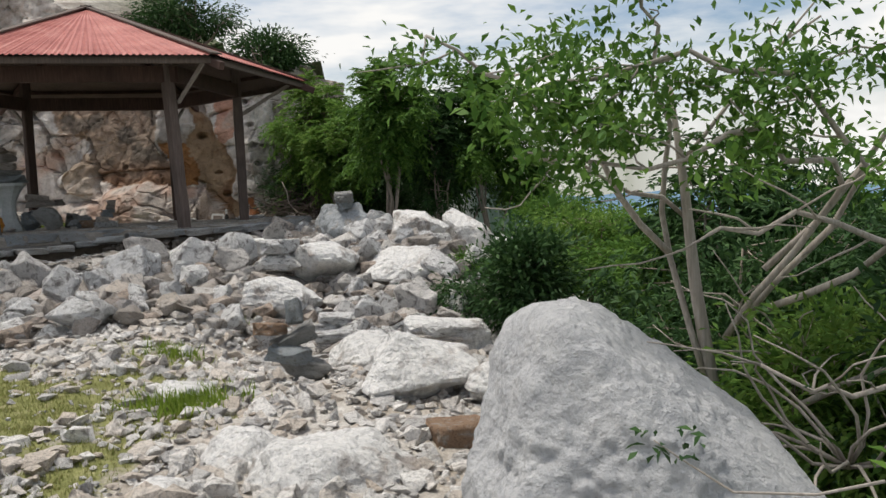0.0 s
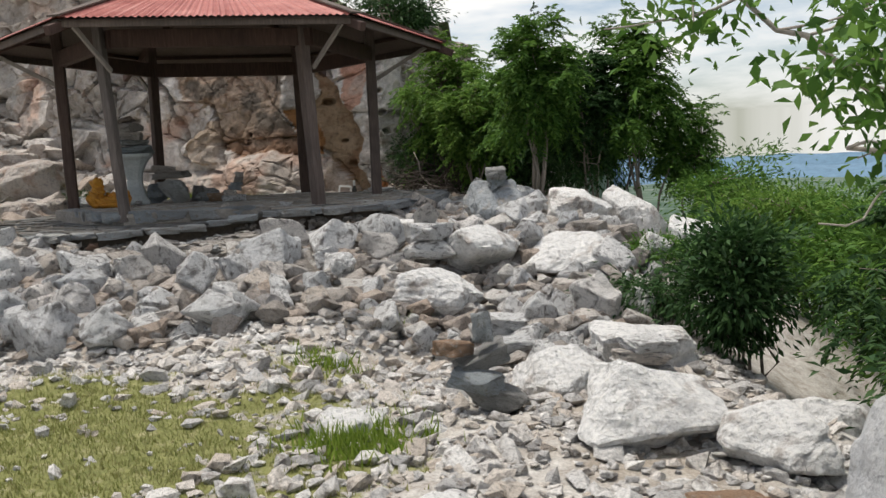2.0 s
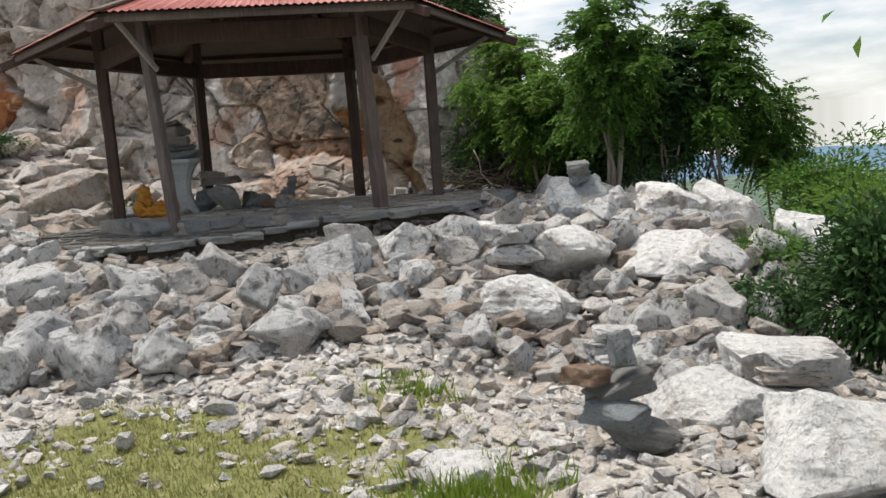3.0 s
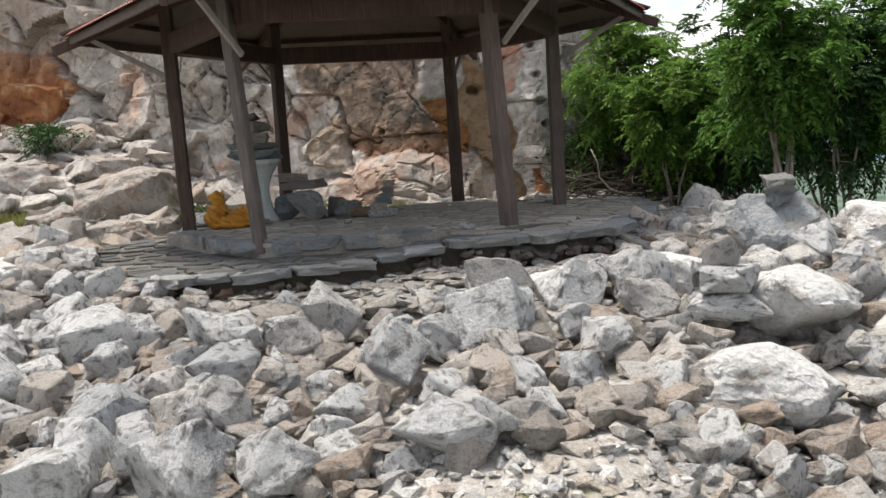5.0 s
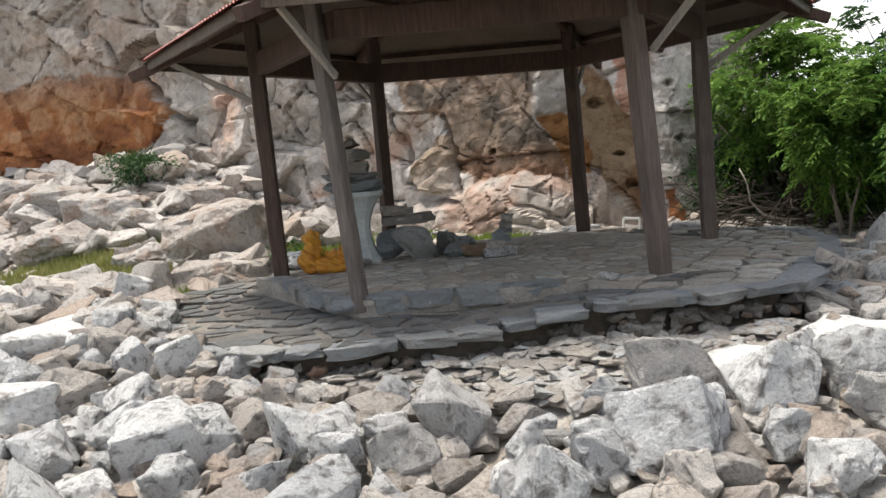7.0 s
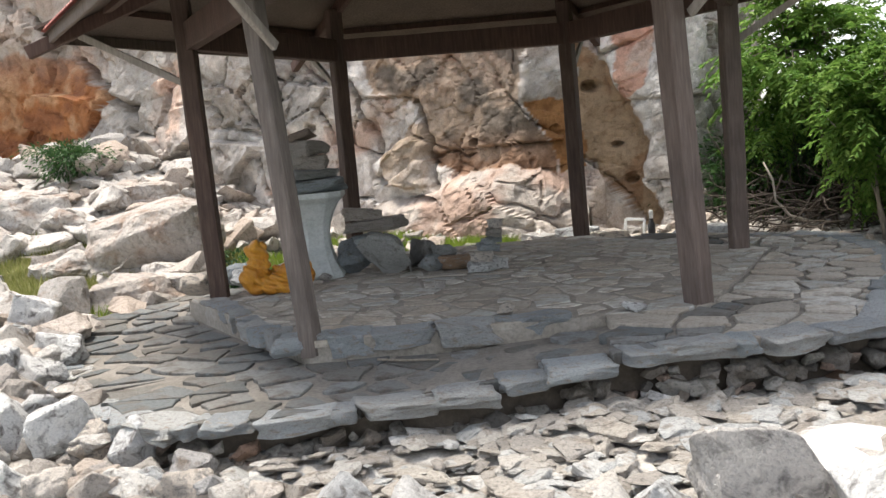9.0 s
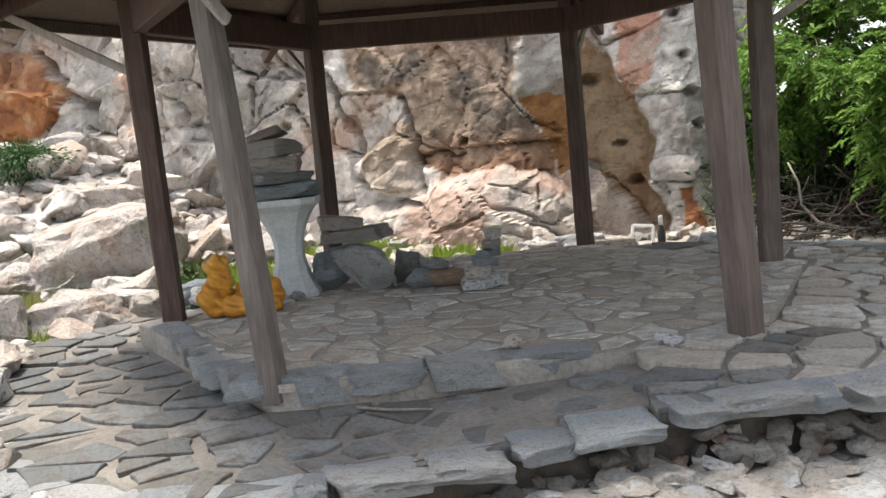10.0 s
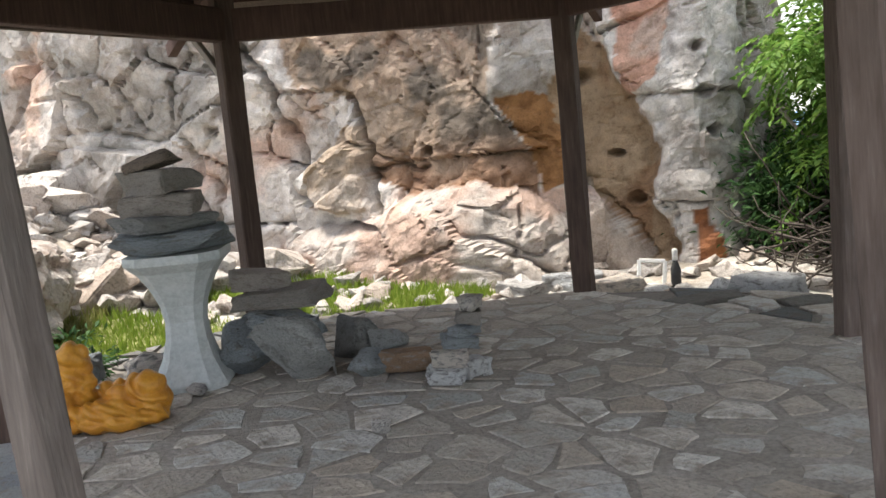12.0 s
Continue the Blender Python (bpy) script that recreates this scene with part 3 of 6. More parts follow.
lay(brown * sstep(0.15, 0.5, -n2 + 0.15), (0.40, 0.31, 0.24), 0.7)
lay(brown * sstep(1.3, 0.7, ZZ) * sstep(-0.2, 0.3, n1), (0.30, 0.155, 0.085), 0.7)
lay(ochre, (0.33, 0.165, 0.065))
lay(tan, (0.40, 0.29, 0.19))
lay(tan * sstep(0.1, 0.5, n2), (0.27, 0.15, 0.08), 0.7)
lay(pink, (0.52, 0.27, 0.18), 0.85)
lay(pink * sstep(0.0, 0.4, n2), (0.55, 0.45, 0.38), 0.7)
strip = sstep(-0.95, -0.6, XX) * (1 - tan) * (1 - pink) * (XX < 0.3)
lay(strip, (0.62, 0.585, 0.55), 0.85)
lay(strip * sstep(0.1, 0.5, n2), (0.33, 0.3, 0.28), 0.7)
# set darker past the right-hand corner
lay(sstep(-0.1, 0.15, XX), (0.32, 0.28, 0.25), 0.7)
lay((low > 0), (0.48, 0.43, 0.39))
lay((low > 0) * sstep(0.0, 0.5, n1 + 0.3 * n2), (0.45, 0.31, 0.245), 0.85)
lay((low2 > 0), (0.5, 0.42, 0.36))
lay(pillar, (0.37, 0.29, 0.22))
lay(pillar * sstep(0.1, 0.5, n2), (0.5, 0.44, 0.39), 0.6)
lay(rust, (0.36, 0.15, 0.06))
lay(rust * sstep(0.0, 0.5, n2), (0.24, 0.10, 0.05), 0.8)
lay(rust * sstep(0.2, 0.6, -n2), (0.5, 0.3, 0.17), 0.8)
lay(sstep(2.3, 3.2, ZZ) * sstep(-4, -6.5, XX), (0.36, 0.31, 0.27), 0.6)
verts = np.stack([VX, VY, ZZ], -1).reshape(-1, 3)
faces = [(j * nu + i, j * nu + i + 1, (j + 1) * nu + i + 1, (j + 1) * nu + i) for j in range(nv - 1) for i in range(nu - 1)]
# the hill on top of and behind the face
back = []
for i in range(nu):
    back.append((FX[i] - NX[i] * 3.0, FY[i] - NY[i] * 3.0 + 1.5, TOP[i] + 0.8))
for i in range(nu):
    back.append((FX[i] - NX[i] * 3.5, FY[i] - NY[i] * 3.5 + 4, -1.0))
o = nv * nu
verts = np.concatenate([verts, np.array(back)])
faces += [((nv - 1) * nu + i, (nv - 1) * nu + i + 1, o + i + 1, o + i) for i in range(nu - 1)]
faces += [(o + i, o + i + 1, o + nu + i + 1, o + nu + i) for i in range(nu - 1)]
me = mesh_from("cliff", verts, faces, M_CLIFF, False)
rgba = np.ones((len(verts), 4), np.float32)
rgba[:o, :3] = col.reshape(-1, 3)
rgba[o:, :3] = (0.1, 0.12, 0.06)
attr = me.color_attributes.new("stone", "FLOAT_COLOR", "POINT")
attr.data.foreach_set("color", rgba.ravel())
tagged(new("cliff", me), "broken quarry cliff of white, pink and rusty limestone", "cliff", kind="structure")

# ---- pavilion ----
CX, CY, RP = -1.477, 4.117, 2.197
SPOT = {"a": (-1.78, 1.845), "b": (-3.395, 3.3), "c": (-3.21, 5.39), "d": (0.298, 2.77), "e": (-1.15, 6.40), "f": (0.434, 5.03)}
ANG = {"d": -37.5, "f": 22.5, "e": 82.5, "c": 142.5, "b": 202.5, "a": 262.5}


def corner(key, r, z=0.0):
    a = radians(ANG[key])
    return Vector((CX + r * math.cos(a), CY + r * math.sin(a), z))


def spot(key, z=0.0):
    return Vector((*SPOT[key], z))


def apron_z(x, y):
    return min(-0.006, -0.13 + 0.126 * float(sstep(-0.9, 0.3, x)) - 0.10 * float(sstep(-1.6, -3.6, x)) * float(sstep(3.2, 1.2, y)) + 0.06 * float(sstep(3.5, 6, y)))


pavilion = thing("pavilion", (CX, CY, 0), "open hexagonal timber pavilion with a red corrugated roof", "pavilion")
inv = Matrix.Translation((-CX, -CY, 0))


def local(p):
    return inv @ Vector(p)


for key in "dfecba":
    foot_z = -0.09 if key == "a" else (-0.03 if key in "ef" else -0.02)
    lx, ly = {"a": (-0.19, 0.0), "b": (-0.06, 0.01), "d": (-0.12, -0.03), "e": (-0.02, 0.0)}.get(key, (0.0, 0.0))
    top = spot(key, 2.42) + Vector((lx, ly, 0))
    bm = box(bmesh.new(), local(spot(key, foot_z)), local(top), 0.108 if key == "a" else 0.135, 0.108 if key == "a" else 0.135, up=Vector((math.cos(radians(ANG[key])), math.sin(radians(ANG[key])), 0)), bevel=0.012, wear=0.004, cuts=8)
    part("post", bm, M_POSTGREY if key == "a" else (M_POSTWORN if key in "df" else M_POST), pavilion, "weathered grey timber post" if key == "a" else "")
ring = ["a", "d", "f", "e", "c", "b"]
for k0, k1 in zip(ring, ring[1:] + ring[:1]):
    p, q = spot(k0, 2.03), spot(k1, 2.03)
    bm = box(bmesh.new(), local(p), local(q), 0.09, 0.21, bevel=0.008, wear=0.003, cuts=6)
    part("beam", bm, M_BEAM, pavilion)
R_EAVE, Z_EAVE, Z_TOP = 3.2, 2.15, 3.25
SLOPE = (Z_TOP - Z_EAVE) / R_EAVE
for key in ring:
    bm = box(bmesh.new(), local(corner(key, R_EAVE + 0.12, Z_EAVE - 0.1 - SLOPE * 0.12)), local(corner(key, 0.05, Z_TOP - 0.09)), 0.07, 0.1, bevel=0.006, wear=0.003, cuts=5)
    part("rafter", bm, M_BEAM, pavilion)
    bm = box(bmesh.new(), local(spot(key, 1.66) + Vector((math.cos(radians(ANG[key])), math.sin(radians(ANG[key])), 0)) * 0.05), local(corner(key, R_EAVE - 0.28, Z_EAVE + SLOPE * 0.28 - 0.14)), 0.035, 0.055, bevel=0.005, wear=0.003, cuts=4)
    part("brace", bm, M_BRACE, pavilion, "pale grey diagonal brace")
for k0, k1 in zip(ring, ring[1:] + ring[:1]):
    # eave board
    p, q = corner(k0, R_EAVE - 0.06, Z_EAVE - 0.045), corner(k1, R_EAVE - 0.06, Z_EAVE - 0.045)
    part("eave_board", box(bmesh.new(), local(p), local(q), 0.03, 0.085, bevel=0.004, wear=0.003, cuts=5), M_SOFFIT, pavilion)
    # purlins under the sheets
    for r in (0.9, 1.5, 2.7):
        z = Z_EAVE + SLOPE * (R_EAVE - r) - 0.05
        part("purlin", box(bmesh.new(), local(corner(k0, r, z)), local(corner(k1, r, z)), 0.05, 0.05, wear=0.003, cuts=3), M_BEAM, pavilion)
    # corrugated sheet with its underside
    a, b = corner(k0, R_EAVE, Z_EAVE), corner(k1, R_EAVE, Z_EAVE)
    n = 150
    for nm, mat, lift in (("roof_sheet", M_ROOF, 0.012), ("soffit", M_SOFFIT, -0.022)):
        bm = bmesh.new()
        rows = []
        for r in range(3):
            f = (0.0, 0.55, 0.985)[r]
            row = []
            for i in range(n + 1):
                s = i / n
                amp = 0.011 if nm == "roof_sheet" else 0.0
                # the corrugations run straight up the slope and are cut off by the hips
                pz = Z_EAVE + (Z_TOP - Z_EAVE) * f + lift
                wave = math.sin((0.5 + (s - 0.5) * (1 - f)) * 6.2832 * 42) * amp
                pos = Vector(((a.x + (b.x - a.x) * (0.5 + (s - 0.5))) * (1 - f) + CX * f, (a.y + (b.y - a.y) * (0.5 + (s - 0.5))) * (1 - f) + CY * f, pz + wave))
                row.append(bm.verts.new(local(pos)))
            rows.append(row)
        for r0, r1 in zip(rows, rows[1:]):
            for i in range(n):
                bm.faces.new((r0[i], r0[i + 1], r1[i + 1], r1[i]))
        ob = part(nm, bm, mat, pavilion, "faded red corrugated sheet" if nm == "roof_sheet" else "brown boarded underside")
for key in ring:
    cap = bmesh.new()
    box(cap, local(corner(key, R_EAVE + 0.02, Z_EAVE + 0.025)), local(corner(key, 0.0, Z_TOP + 0.03)), 0.16, 0.02)
    part("hip_cap", cap, M_SOFFIT, pavilion, "dull brown ridge cap")

# ---- platform ----
OUT = [(-4.0, 2.3), (-3.15, 1.45), (-2.2, 0.8), (-1.75, 0.74), (-1.1, 1.05), (0.0, 1.6), (0.65, 1.88), (1.2, 2.2), (1.48, 3.6), (1.48, 4.8), (1.2, 5.7), (0.5, 6.0), (-0.3, 6.4), (-1.2, 6.7), (-2.3, 6.35), (-3.4, 6.1), (-4.3, 4.9), (-4.55, 3.2)]
platform = thing("platform", (CX, CY, 0), "raised terrace of grey flagstones with a stone edge", "terrace", kind="structure")
bm = bmesh.new()
belts = []
for f in (1.0, 0.9, 0.8, 0.7, 0.6):
    belts.append([bm.verts.new(local((CX + (x - CX) * f, CY + (y - CY) * f, apron_z(CX + (x - CX) * f, CY + (y - CY) * f) - 0.012))) for x, y in OUT])
topv = belts[0]
mid0 = bm.verts.new(local((CX, CY, -0.08)))
k = len(OUT)
for i in range(k):
    for b0, b1 in zip(belts, belts[1:]):
        bm.faces.new((b0[i], b0[(i + 1) % k], b1[(i + 1) % k], b1[i]))
    bm.faces.new((belts[-1][i], belts[-1][(i + 1) % k], mid0))
part("bed", bm, M_MORTAR, platform, "earthy mortar bed")
# face below the edge slabs, set darker than the mortar bed
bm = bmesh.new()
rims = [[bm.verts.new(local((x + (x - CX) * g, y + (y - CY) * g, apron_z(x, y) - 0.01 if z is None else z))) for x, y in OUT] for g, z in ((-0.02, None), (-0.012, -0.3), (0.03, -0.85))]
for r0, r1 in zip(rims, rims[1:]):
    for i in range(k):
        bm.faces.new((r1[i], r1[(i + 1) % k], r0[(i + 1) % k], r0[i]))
part("core", bm, M_EARTH, platform, "dark earth face under the edge slabs")
INNER = [(corner(q, RP + 0.14).x, corner(q, RP + 0.14).y) for q in ring]
bm = bmesh.new()
tv = [bm.verts.new(local((x, y, -0.004))) for x, y in INNER]
lv = [bm.verts.new(local((x, y, -0.3))) for x, y in INNER]
bm.faces.new(tv)
for i in range(6):
    bm.faces.new((lv[i], lv[(i + 1) % 6], tv[(i + 1) % 6], tv[i]))
part("inner_core", bm, M_BED, platform, "lighter mortar bed")


# ---- stones ----
def rock_mesh(name, seed, mat, sub=1, pts=15, rough=0.05, boxy=0.0, dims=(1, 1, 1), bevel=0.07):
    """An angular broken stone that fills a box of the given size."""
    r = np.random.RandomState(seed)
    bm = bmesh.new()
    d = r.normal(size=(pts, 3))
    d /= np.linalg.norm(d, axis=1)[:, None]
    d *= r.uniform(0.75, 1.0, pts)[:, None]
    if boxy:
        d = np.concatenate([d * 0.75, np.array([(a, b, c) for a in (-1, 1) for b in (-1, 1) for c in (-1, 1)]) * boxy * r.uniform(0.72, 1.1, (8, 3))])
    for p in d:
        bm.verts.new(p)
    res = bmesh.ops.convex_hull(bm, input=bm.verts)
    junk = {e for e in res["geom_interior"] + res["geom_unused"] if isinstance(e, bmesh.types.BMVert)}
    bmesh.ops.delete(bm, geom=list(junk), context="VERTS")
    bmesh.ops.dissolve_limit(bm, angle_limit=radians(14), verts=bm.verts, edges=bm.edges)
    bmesh.ops.bevel(bm, geom=list(bm.edges), offset=bevel, segments=1, affect="EDGES", profile=0.6)
    bmesh.ops.triangulate(bm, faces=bm.faces)
    for _ in range(sub):
        bmesh.ops.subdivide_edges(bm, edges=[e for e in bm.edges if e.calc_length() > 0.12], cuts=1)
        bmesh.ops.triangulate(bm, faces=bm.faces)
    co = np.array([v.co[:] for v in bm.verts])
    k = 1 + 1.6 * rough * vnoise(co[:, 0] * 1.5 + seed * 0.7, co[:, 1] * 1.5, co[:, 2] * 1.5, seed + 3) + rough * fbm(co[:, 0] * 2.6 + seed, co[:, 1] * 2.6, co[:, 2] * 2.6, 4, seed) + rough * 0.35 * fbm(co[:, 0] * 9, co[:, 1] * 9, co[:, 2] * 9, 3, seed + 7)
    co = co * k[:, None]
    lo, hi = co.min(0), co.max(0)
    co = ((co - lo) / (hi - lo) - 0.5) * np.array(dims)
    for v, c in zip(bm.verts, co):
        v.co = c
    return bm_mesh(name, bm, mat)


LIB = [rock_mesh("rock", 100 + i, M_ROCK, 2, 11 + i % 7, 0.075, 0.5 if i % 5 == 0 else 0.0, bevel=0.04) for i in range(26)]
SLABS = [rock_mesh("slab", 200 + i, M_SLATE, 2, 16, 0.10, 0.74) for i in range(6)]
FLAT = [rock_mesh("flat_stone", 230 + i, M_ROCK, 2, 16, 0.09, 0.76) for i in range(5)]
BLUNT = [rock_mesh("stone", 250 + i, M_SLATE, 2, 15, 0.09, 0.0) for i in range(4)]
RUST = [rock_mesh("rock", 290 + i, M_BROWNSTONE, 2, 18, 0.1, 0.6) for i in range(3)]
TANS = [rock_mesh("stone", 270 + i, M_TANSTONE, 2, 15, 0.08, 0.74) for i in range(3)]
DARK = rock_mesh("stone", 277, M_FACING, 2, 15, 0.08, 0.7)
WHITES = list(range(6))


def put(name, me, x, y, z, size, turn, label, category="rock", group="", tilt=(0, 0)):
    """Lays a stone with its middle at x, y and its underside near z."""
    ob = new(name, me)
    sx, sy, sz = size
    ob.matrix_basis = Matrix.Translation((x, y, z)) @ pose(0, 0, 0, tilt[0], tilt[1], turn) @ Matrix.Diagonal((sx, sy, sz, 1))
    return tagged(ob, label, category, group)


def rest(name, me, x, y, size, turn, label, category="boulder", sink=0.32, tilt=(0, 0), group=""):
    return put(name, me, x, y, float(ground_z(x, y)) + size[2] * (0.5 - sink), size, turn, label, category, group, tilt)


TAKEN = []


def big(me, x, y, z_top, w, d, turn, label, tilt=(0, 0), name="boulder"):
    """A boulder whose crown reaches z_top and which is bedded in the ground."""
    gz = float(ground_z(x, y))
    h = max(0.52 * w, (z_top - gz) * 1.2)
    me = rock_mesh("boulder", 700 + me * 31 + int(abs(x * 13 + y * 7)), M_PINKISH if x < -4.5 else M_WHITE, 3, 19, 0.085, 0.6 if me % 2 else 0.0, (w, d, h), 0.045)
    TAKEN.append((x, y, max(w, d) * 0.42))
    return put(name, me, x, y, z_top - h * 0.5, (1, 1, 1), turn, label, "boulder", "", tilt)


# the great grey boulder by the path
bm = bmesh.new()
bmesh.ops.create_icosphere(bm, subdivisions=6, radius=1.0)
cuts = [((-0.93, -0.2, 0.30), 0.50), ((-0.25, -0.9, 0.36), 0.46), ((0.62, -0.25, 0.75), 0.50), ((0.45, -0.8, 0.4), 0.55), ((-0.35, 0.2, 0.92), 0.80), ((0, 1, 0.1), 0.55), ((1, 0.2, 0), 0.98), ((0, 0, -1), 0.7), ((-0.8, 0.6, 0), 0.6)]
cn = np.array([c[0] for c in cuts])
cn /= np.linalg.norm(cn, axis=1)[:, None]
cd = np.array([c[1] for c in cuts])
dv = np.array([v.co[:] for v in bm.verts])
dv /= np.linalg.norm(dv, axis=1)[:, None]
inv_r = np.sum(np.clip((dv @ cn.T) / cd, 0, None) ** 14, 1) ** (1 / 14)
rr = 1 / np.maximum(inv_r, 0.6)
rr = rr + 0.035 * fbm(dv[:, 0] * 2.5, dv[:, 1] * 2.5, dv[:, 2] * 2.5, 4, 301) + 0.012 * fbm(dv[:, 0] * 14, dv[:, 1] * 14, dv[:, 2] * 14, 4, 305)
for v, c in zip(bm.verts, dv * rr[:, None]):
    v.co = c
great = new("boulder", bm_mesh("boulder", bm, M_BOULDER, True))
great.matrix_basis = Matrix.Translation((4.97, -5.42, -0.76)) @ pose(0, 0, 0, 0, 0, 6) @ Matrix.Diagonal((0.92, 0.85, 0.9, 1))
tagged(great, "huge smooth grey boulder with a worn slanting face", "boulder")
TAKEN.append((5.1, -5.4, 0.9))

big(WHITES[0], 3.98, -3.2, -0.50, 0.8, 0.75, 25, "large white limestone boulder beside stacked slabs")
big(WHITES[2], 4.6, -3.5, -0.66, 0.7, 0.6, 115, "white limestone boulder by the great boulder")
big(WHITES[2], 3.55, -2.3, -0.66, 0.75, 0.7, 70, "white limestone boulder among rubble")
big(WHITES[2], 3.75, -4.75, -0.76, 0.95, 0.75, 15, "broad white boulder at the path")
big(WHITES[4], 3.25, -4.4, -0.80, 0.75, 0.55, 100, "broad white boulder at the path")
big(WHITES[4], 2.95, -4.95, -0.90, 0.6, 0.5, 35, "broad white boulder at the path", (8, 0))
big(WHITES[4], 2.62, 0.75, -0.14, 0.95, 0.8, 40, "rounded white boulder below a cairn")
big(WHITES[2], 3.45, 0.85, -0.23, 1.05, 0.75, 10, "long white boulder leaning on rubble", (0, -14))
big(WHITES[4], 2.3, -0.3, -0.40, 0.95, 0.6, 190, "low white boulder at the edge of the rubble")
big(WHITES[0], 2.42, -3.1, -0.80, 0.62, 0.46, 120, "low white boulder in the gravel")
big(WHITES[2], 2.9, -3.2, -0.86, 0.36, 0.32, 20, "small white boulder in the gravel")
big(WHITES[4], 2.05, -5.6, -0.93, 0.4, 0.3, 20, "small white boulder in the gravel")
big(WHITES[3], -3.6, -0.1, -0.18, 0.9, 0.9, 75, "pale boulder with rusty side below the terrace")
big(WHITES[5], -4.3, 1.2, -0.02, 1.1, 0.8, 140, "white boulder below the terrace")
big(WHITES[1], -5.55, 5.25, 0.72, 1.55, 1.3, 205, "large pink-white boulder on grass by the terrace", (0, 6))
big(WHITES[4], -6.25, 4.85, 0.3, 1.0, 0.9, 140, "pink-white boulder leaning on a larger one")
big(WHITES[2], -5.3, 4.45, 0.2, 0.85, 0.7, 15, "pinkish boulder lying by the terrace")
big(WHITES[2], -4.85, 4.0, 0.12, 1.2, 0.9, 60, "pinkish boulder lying by the terrace")
big(WHITES[1], -6.3, 2.3, -0.05, 1.4, 1.0, 30, "pale boulder lying on the slope")
big(WHITES[3], -8.3, 6.3, 0.95, 1.6, 1.2, 130, "white broken rock under the cliff")
big(WHITES[0], -9.3, 6.5, 1.15, 1.5, 1.2, 40, "white broken rock under the cliff")
big(WHITES[3], -9.6, 7.6, 1.35, 1.5, 1.12, 355, "white broken rock under the cliff")
big(WHITES[4], -10.8, 7.0, 1.3, 1.6, 1.2, 39, "white broken rock under the cliff")
big(WHITES[3], -11.6, 5.9, 1.1, 1.5, 1.12, 69, "white broken rock under the cliff")
big(WHITES[0], -10.6, 6.0, 0.95, 1.2, 0.9, 32, "white broken rock under the cliff")
big(WHITES[2], -8.1, 5.1, 0.5, 1.2, 1.0, 100, "white broken rock under the cliff")
big(WHITES[4], -9.9, 5.3, 0.75, 1.4, 1.1, 200, "white broken rock under the cliff")
big(WHITES[2], -7.3, 6.0, 0.7, 0.9, 0.8, 10, "pale rusty rock under the cliff")
big(WHITES[5], -7.2, 7.2, 0.9, 1.3, 0.9, 10, "white broken rock under the cliff")
big(WHITES[4], 4.15, 3.2, 0.1, 0.9, 0.8, 80, "pale boulder under the trees")
big(WHITES[0], 3.4, 2.6, 0.12, 0.85, 0.8, 300, "grey boulder under the trees")
big(WHITES[2], 4.7, 2.2, -0.2, 0.9, 0.8, 250, "pale boulder at the brink")
big(WHITES[1], 4.05, -1.2, -0.72, 0.8, 0.6, 15, "white boulder in the rubble by a bush")
big(WHITES[4], 5.0, -2.4, -0.95, 0.9, 0.7, 70, "grey boulder by a bush")
big(WHITES[5], 0.98, 0.95, -0.18, 0.62, 0.55, 70, "rust-stained boulder below the terrace", name="boulder")
big(WHITES[3], 1.65, 1.35, -0.10, 0.85, 0.7, 160, "grey boulder below the terrace")
ru = put("rock", RUST[0], 4.32, -4.2, -0.98, (0.34, 0.3, 0.3), 20, "rust-coloured stone wedged by the great boulder", "rock")
TAKEN.append((4.3, -4.2, 0.2))
put("rock", RUST[1], 3.35, -3.55, -0.98, (0.26, 0.22, 0.24), 80, "rust-stained stone beside a white boulder", "rock")
put("rock", RUST[2], 2.9, -5.6, -1.0, (0.5, 0.3, 0.2), 150, "rust-stained flat stone in the gravel", "rock")

# stacked slabs beside the white boulder
sz = float(ground_z(3.08, -2.95)) + 0.04
for i, (me, w, d, h, dx, dy, tn, tl_) in enumerate(((SLABS[0], 0.5, 0.3, 0.16, 0.12, 0.0, 10, 20), (SLABS[1], 0.42, 0.3, 0.14, 0.02, -0.05, 150, -8), (SLABS[2], 0.46, 0.28, 0.13, 0.05, 0.05, 20, -22), (RUST[1], 0.3, 0.24, 0.10, -0.1, 0.0, 60, 5), (SLABS[3], 0.2, 0.16, 0.2, 0.06, 0.02, 100, 12))):
    put("slab", me, 3.08 + dx, -2.95 + dy, sz + h * 0.4, (w * 0.74, d * 0.8, h * 0.9), tn, "dark slab in a leaning stack of stones", "slab", "stacked slabs", (0, tl_))
    sz += h * 0.7
TAKEN.append((3.1, -2.95, 0.3))
# stacked grey slabs behind
for cx_, cy_, n_ in ((4.05, -1.75, 3), (3.0, -0.95, 3), (3.1, -1.4, 2)):
    sz = float(ground_z(cx_, cy_)) + 0.03
    for i in range(n_):
        put("slab", FLAT[i % 5], cx_ + rnd.uniform(-0.03, 0.03), cy_, sz + 0.04, (0.42 - i * 0.05, 0.3, 0.1), rnd.uniform(0, 40), "thin grey slab in a low stack", "slab", "stacked slabs", (rnd.uniform(-5, 5), rnd.uniform(-5, 5)))
        sz += 0.085
    TAKEN.append((cx_, cy_, 0.22))

# cairn that looks out from the terrace corner
gz = float(ground_z(2.55, 2.1))
put("boulder", rock_mesh("boulder", 991, M_EDGE, 3, 14, 0.08, 0.0, (0.62, 0.55, 0.72)), 2.55, 2.1, -0.11, (1, 1, 1), 20, "blue-grey upright boulder carrying two dark stones", "boulder")
put("rock", SLABS[4], 2.6, 2.1, 0.22, (0.22, 0.2, 0.16), 30, "dark stone stacked on an upright boulder", "rock")
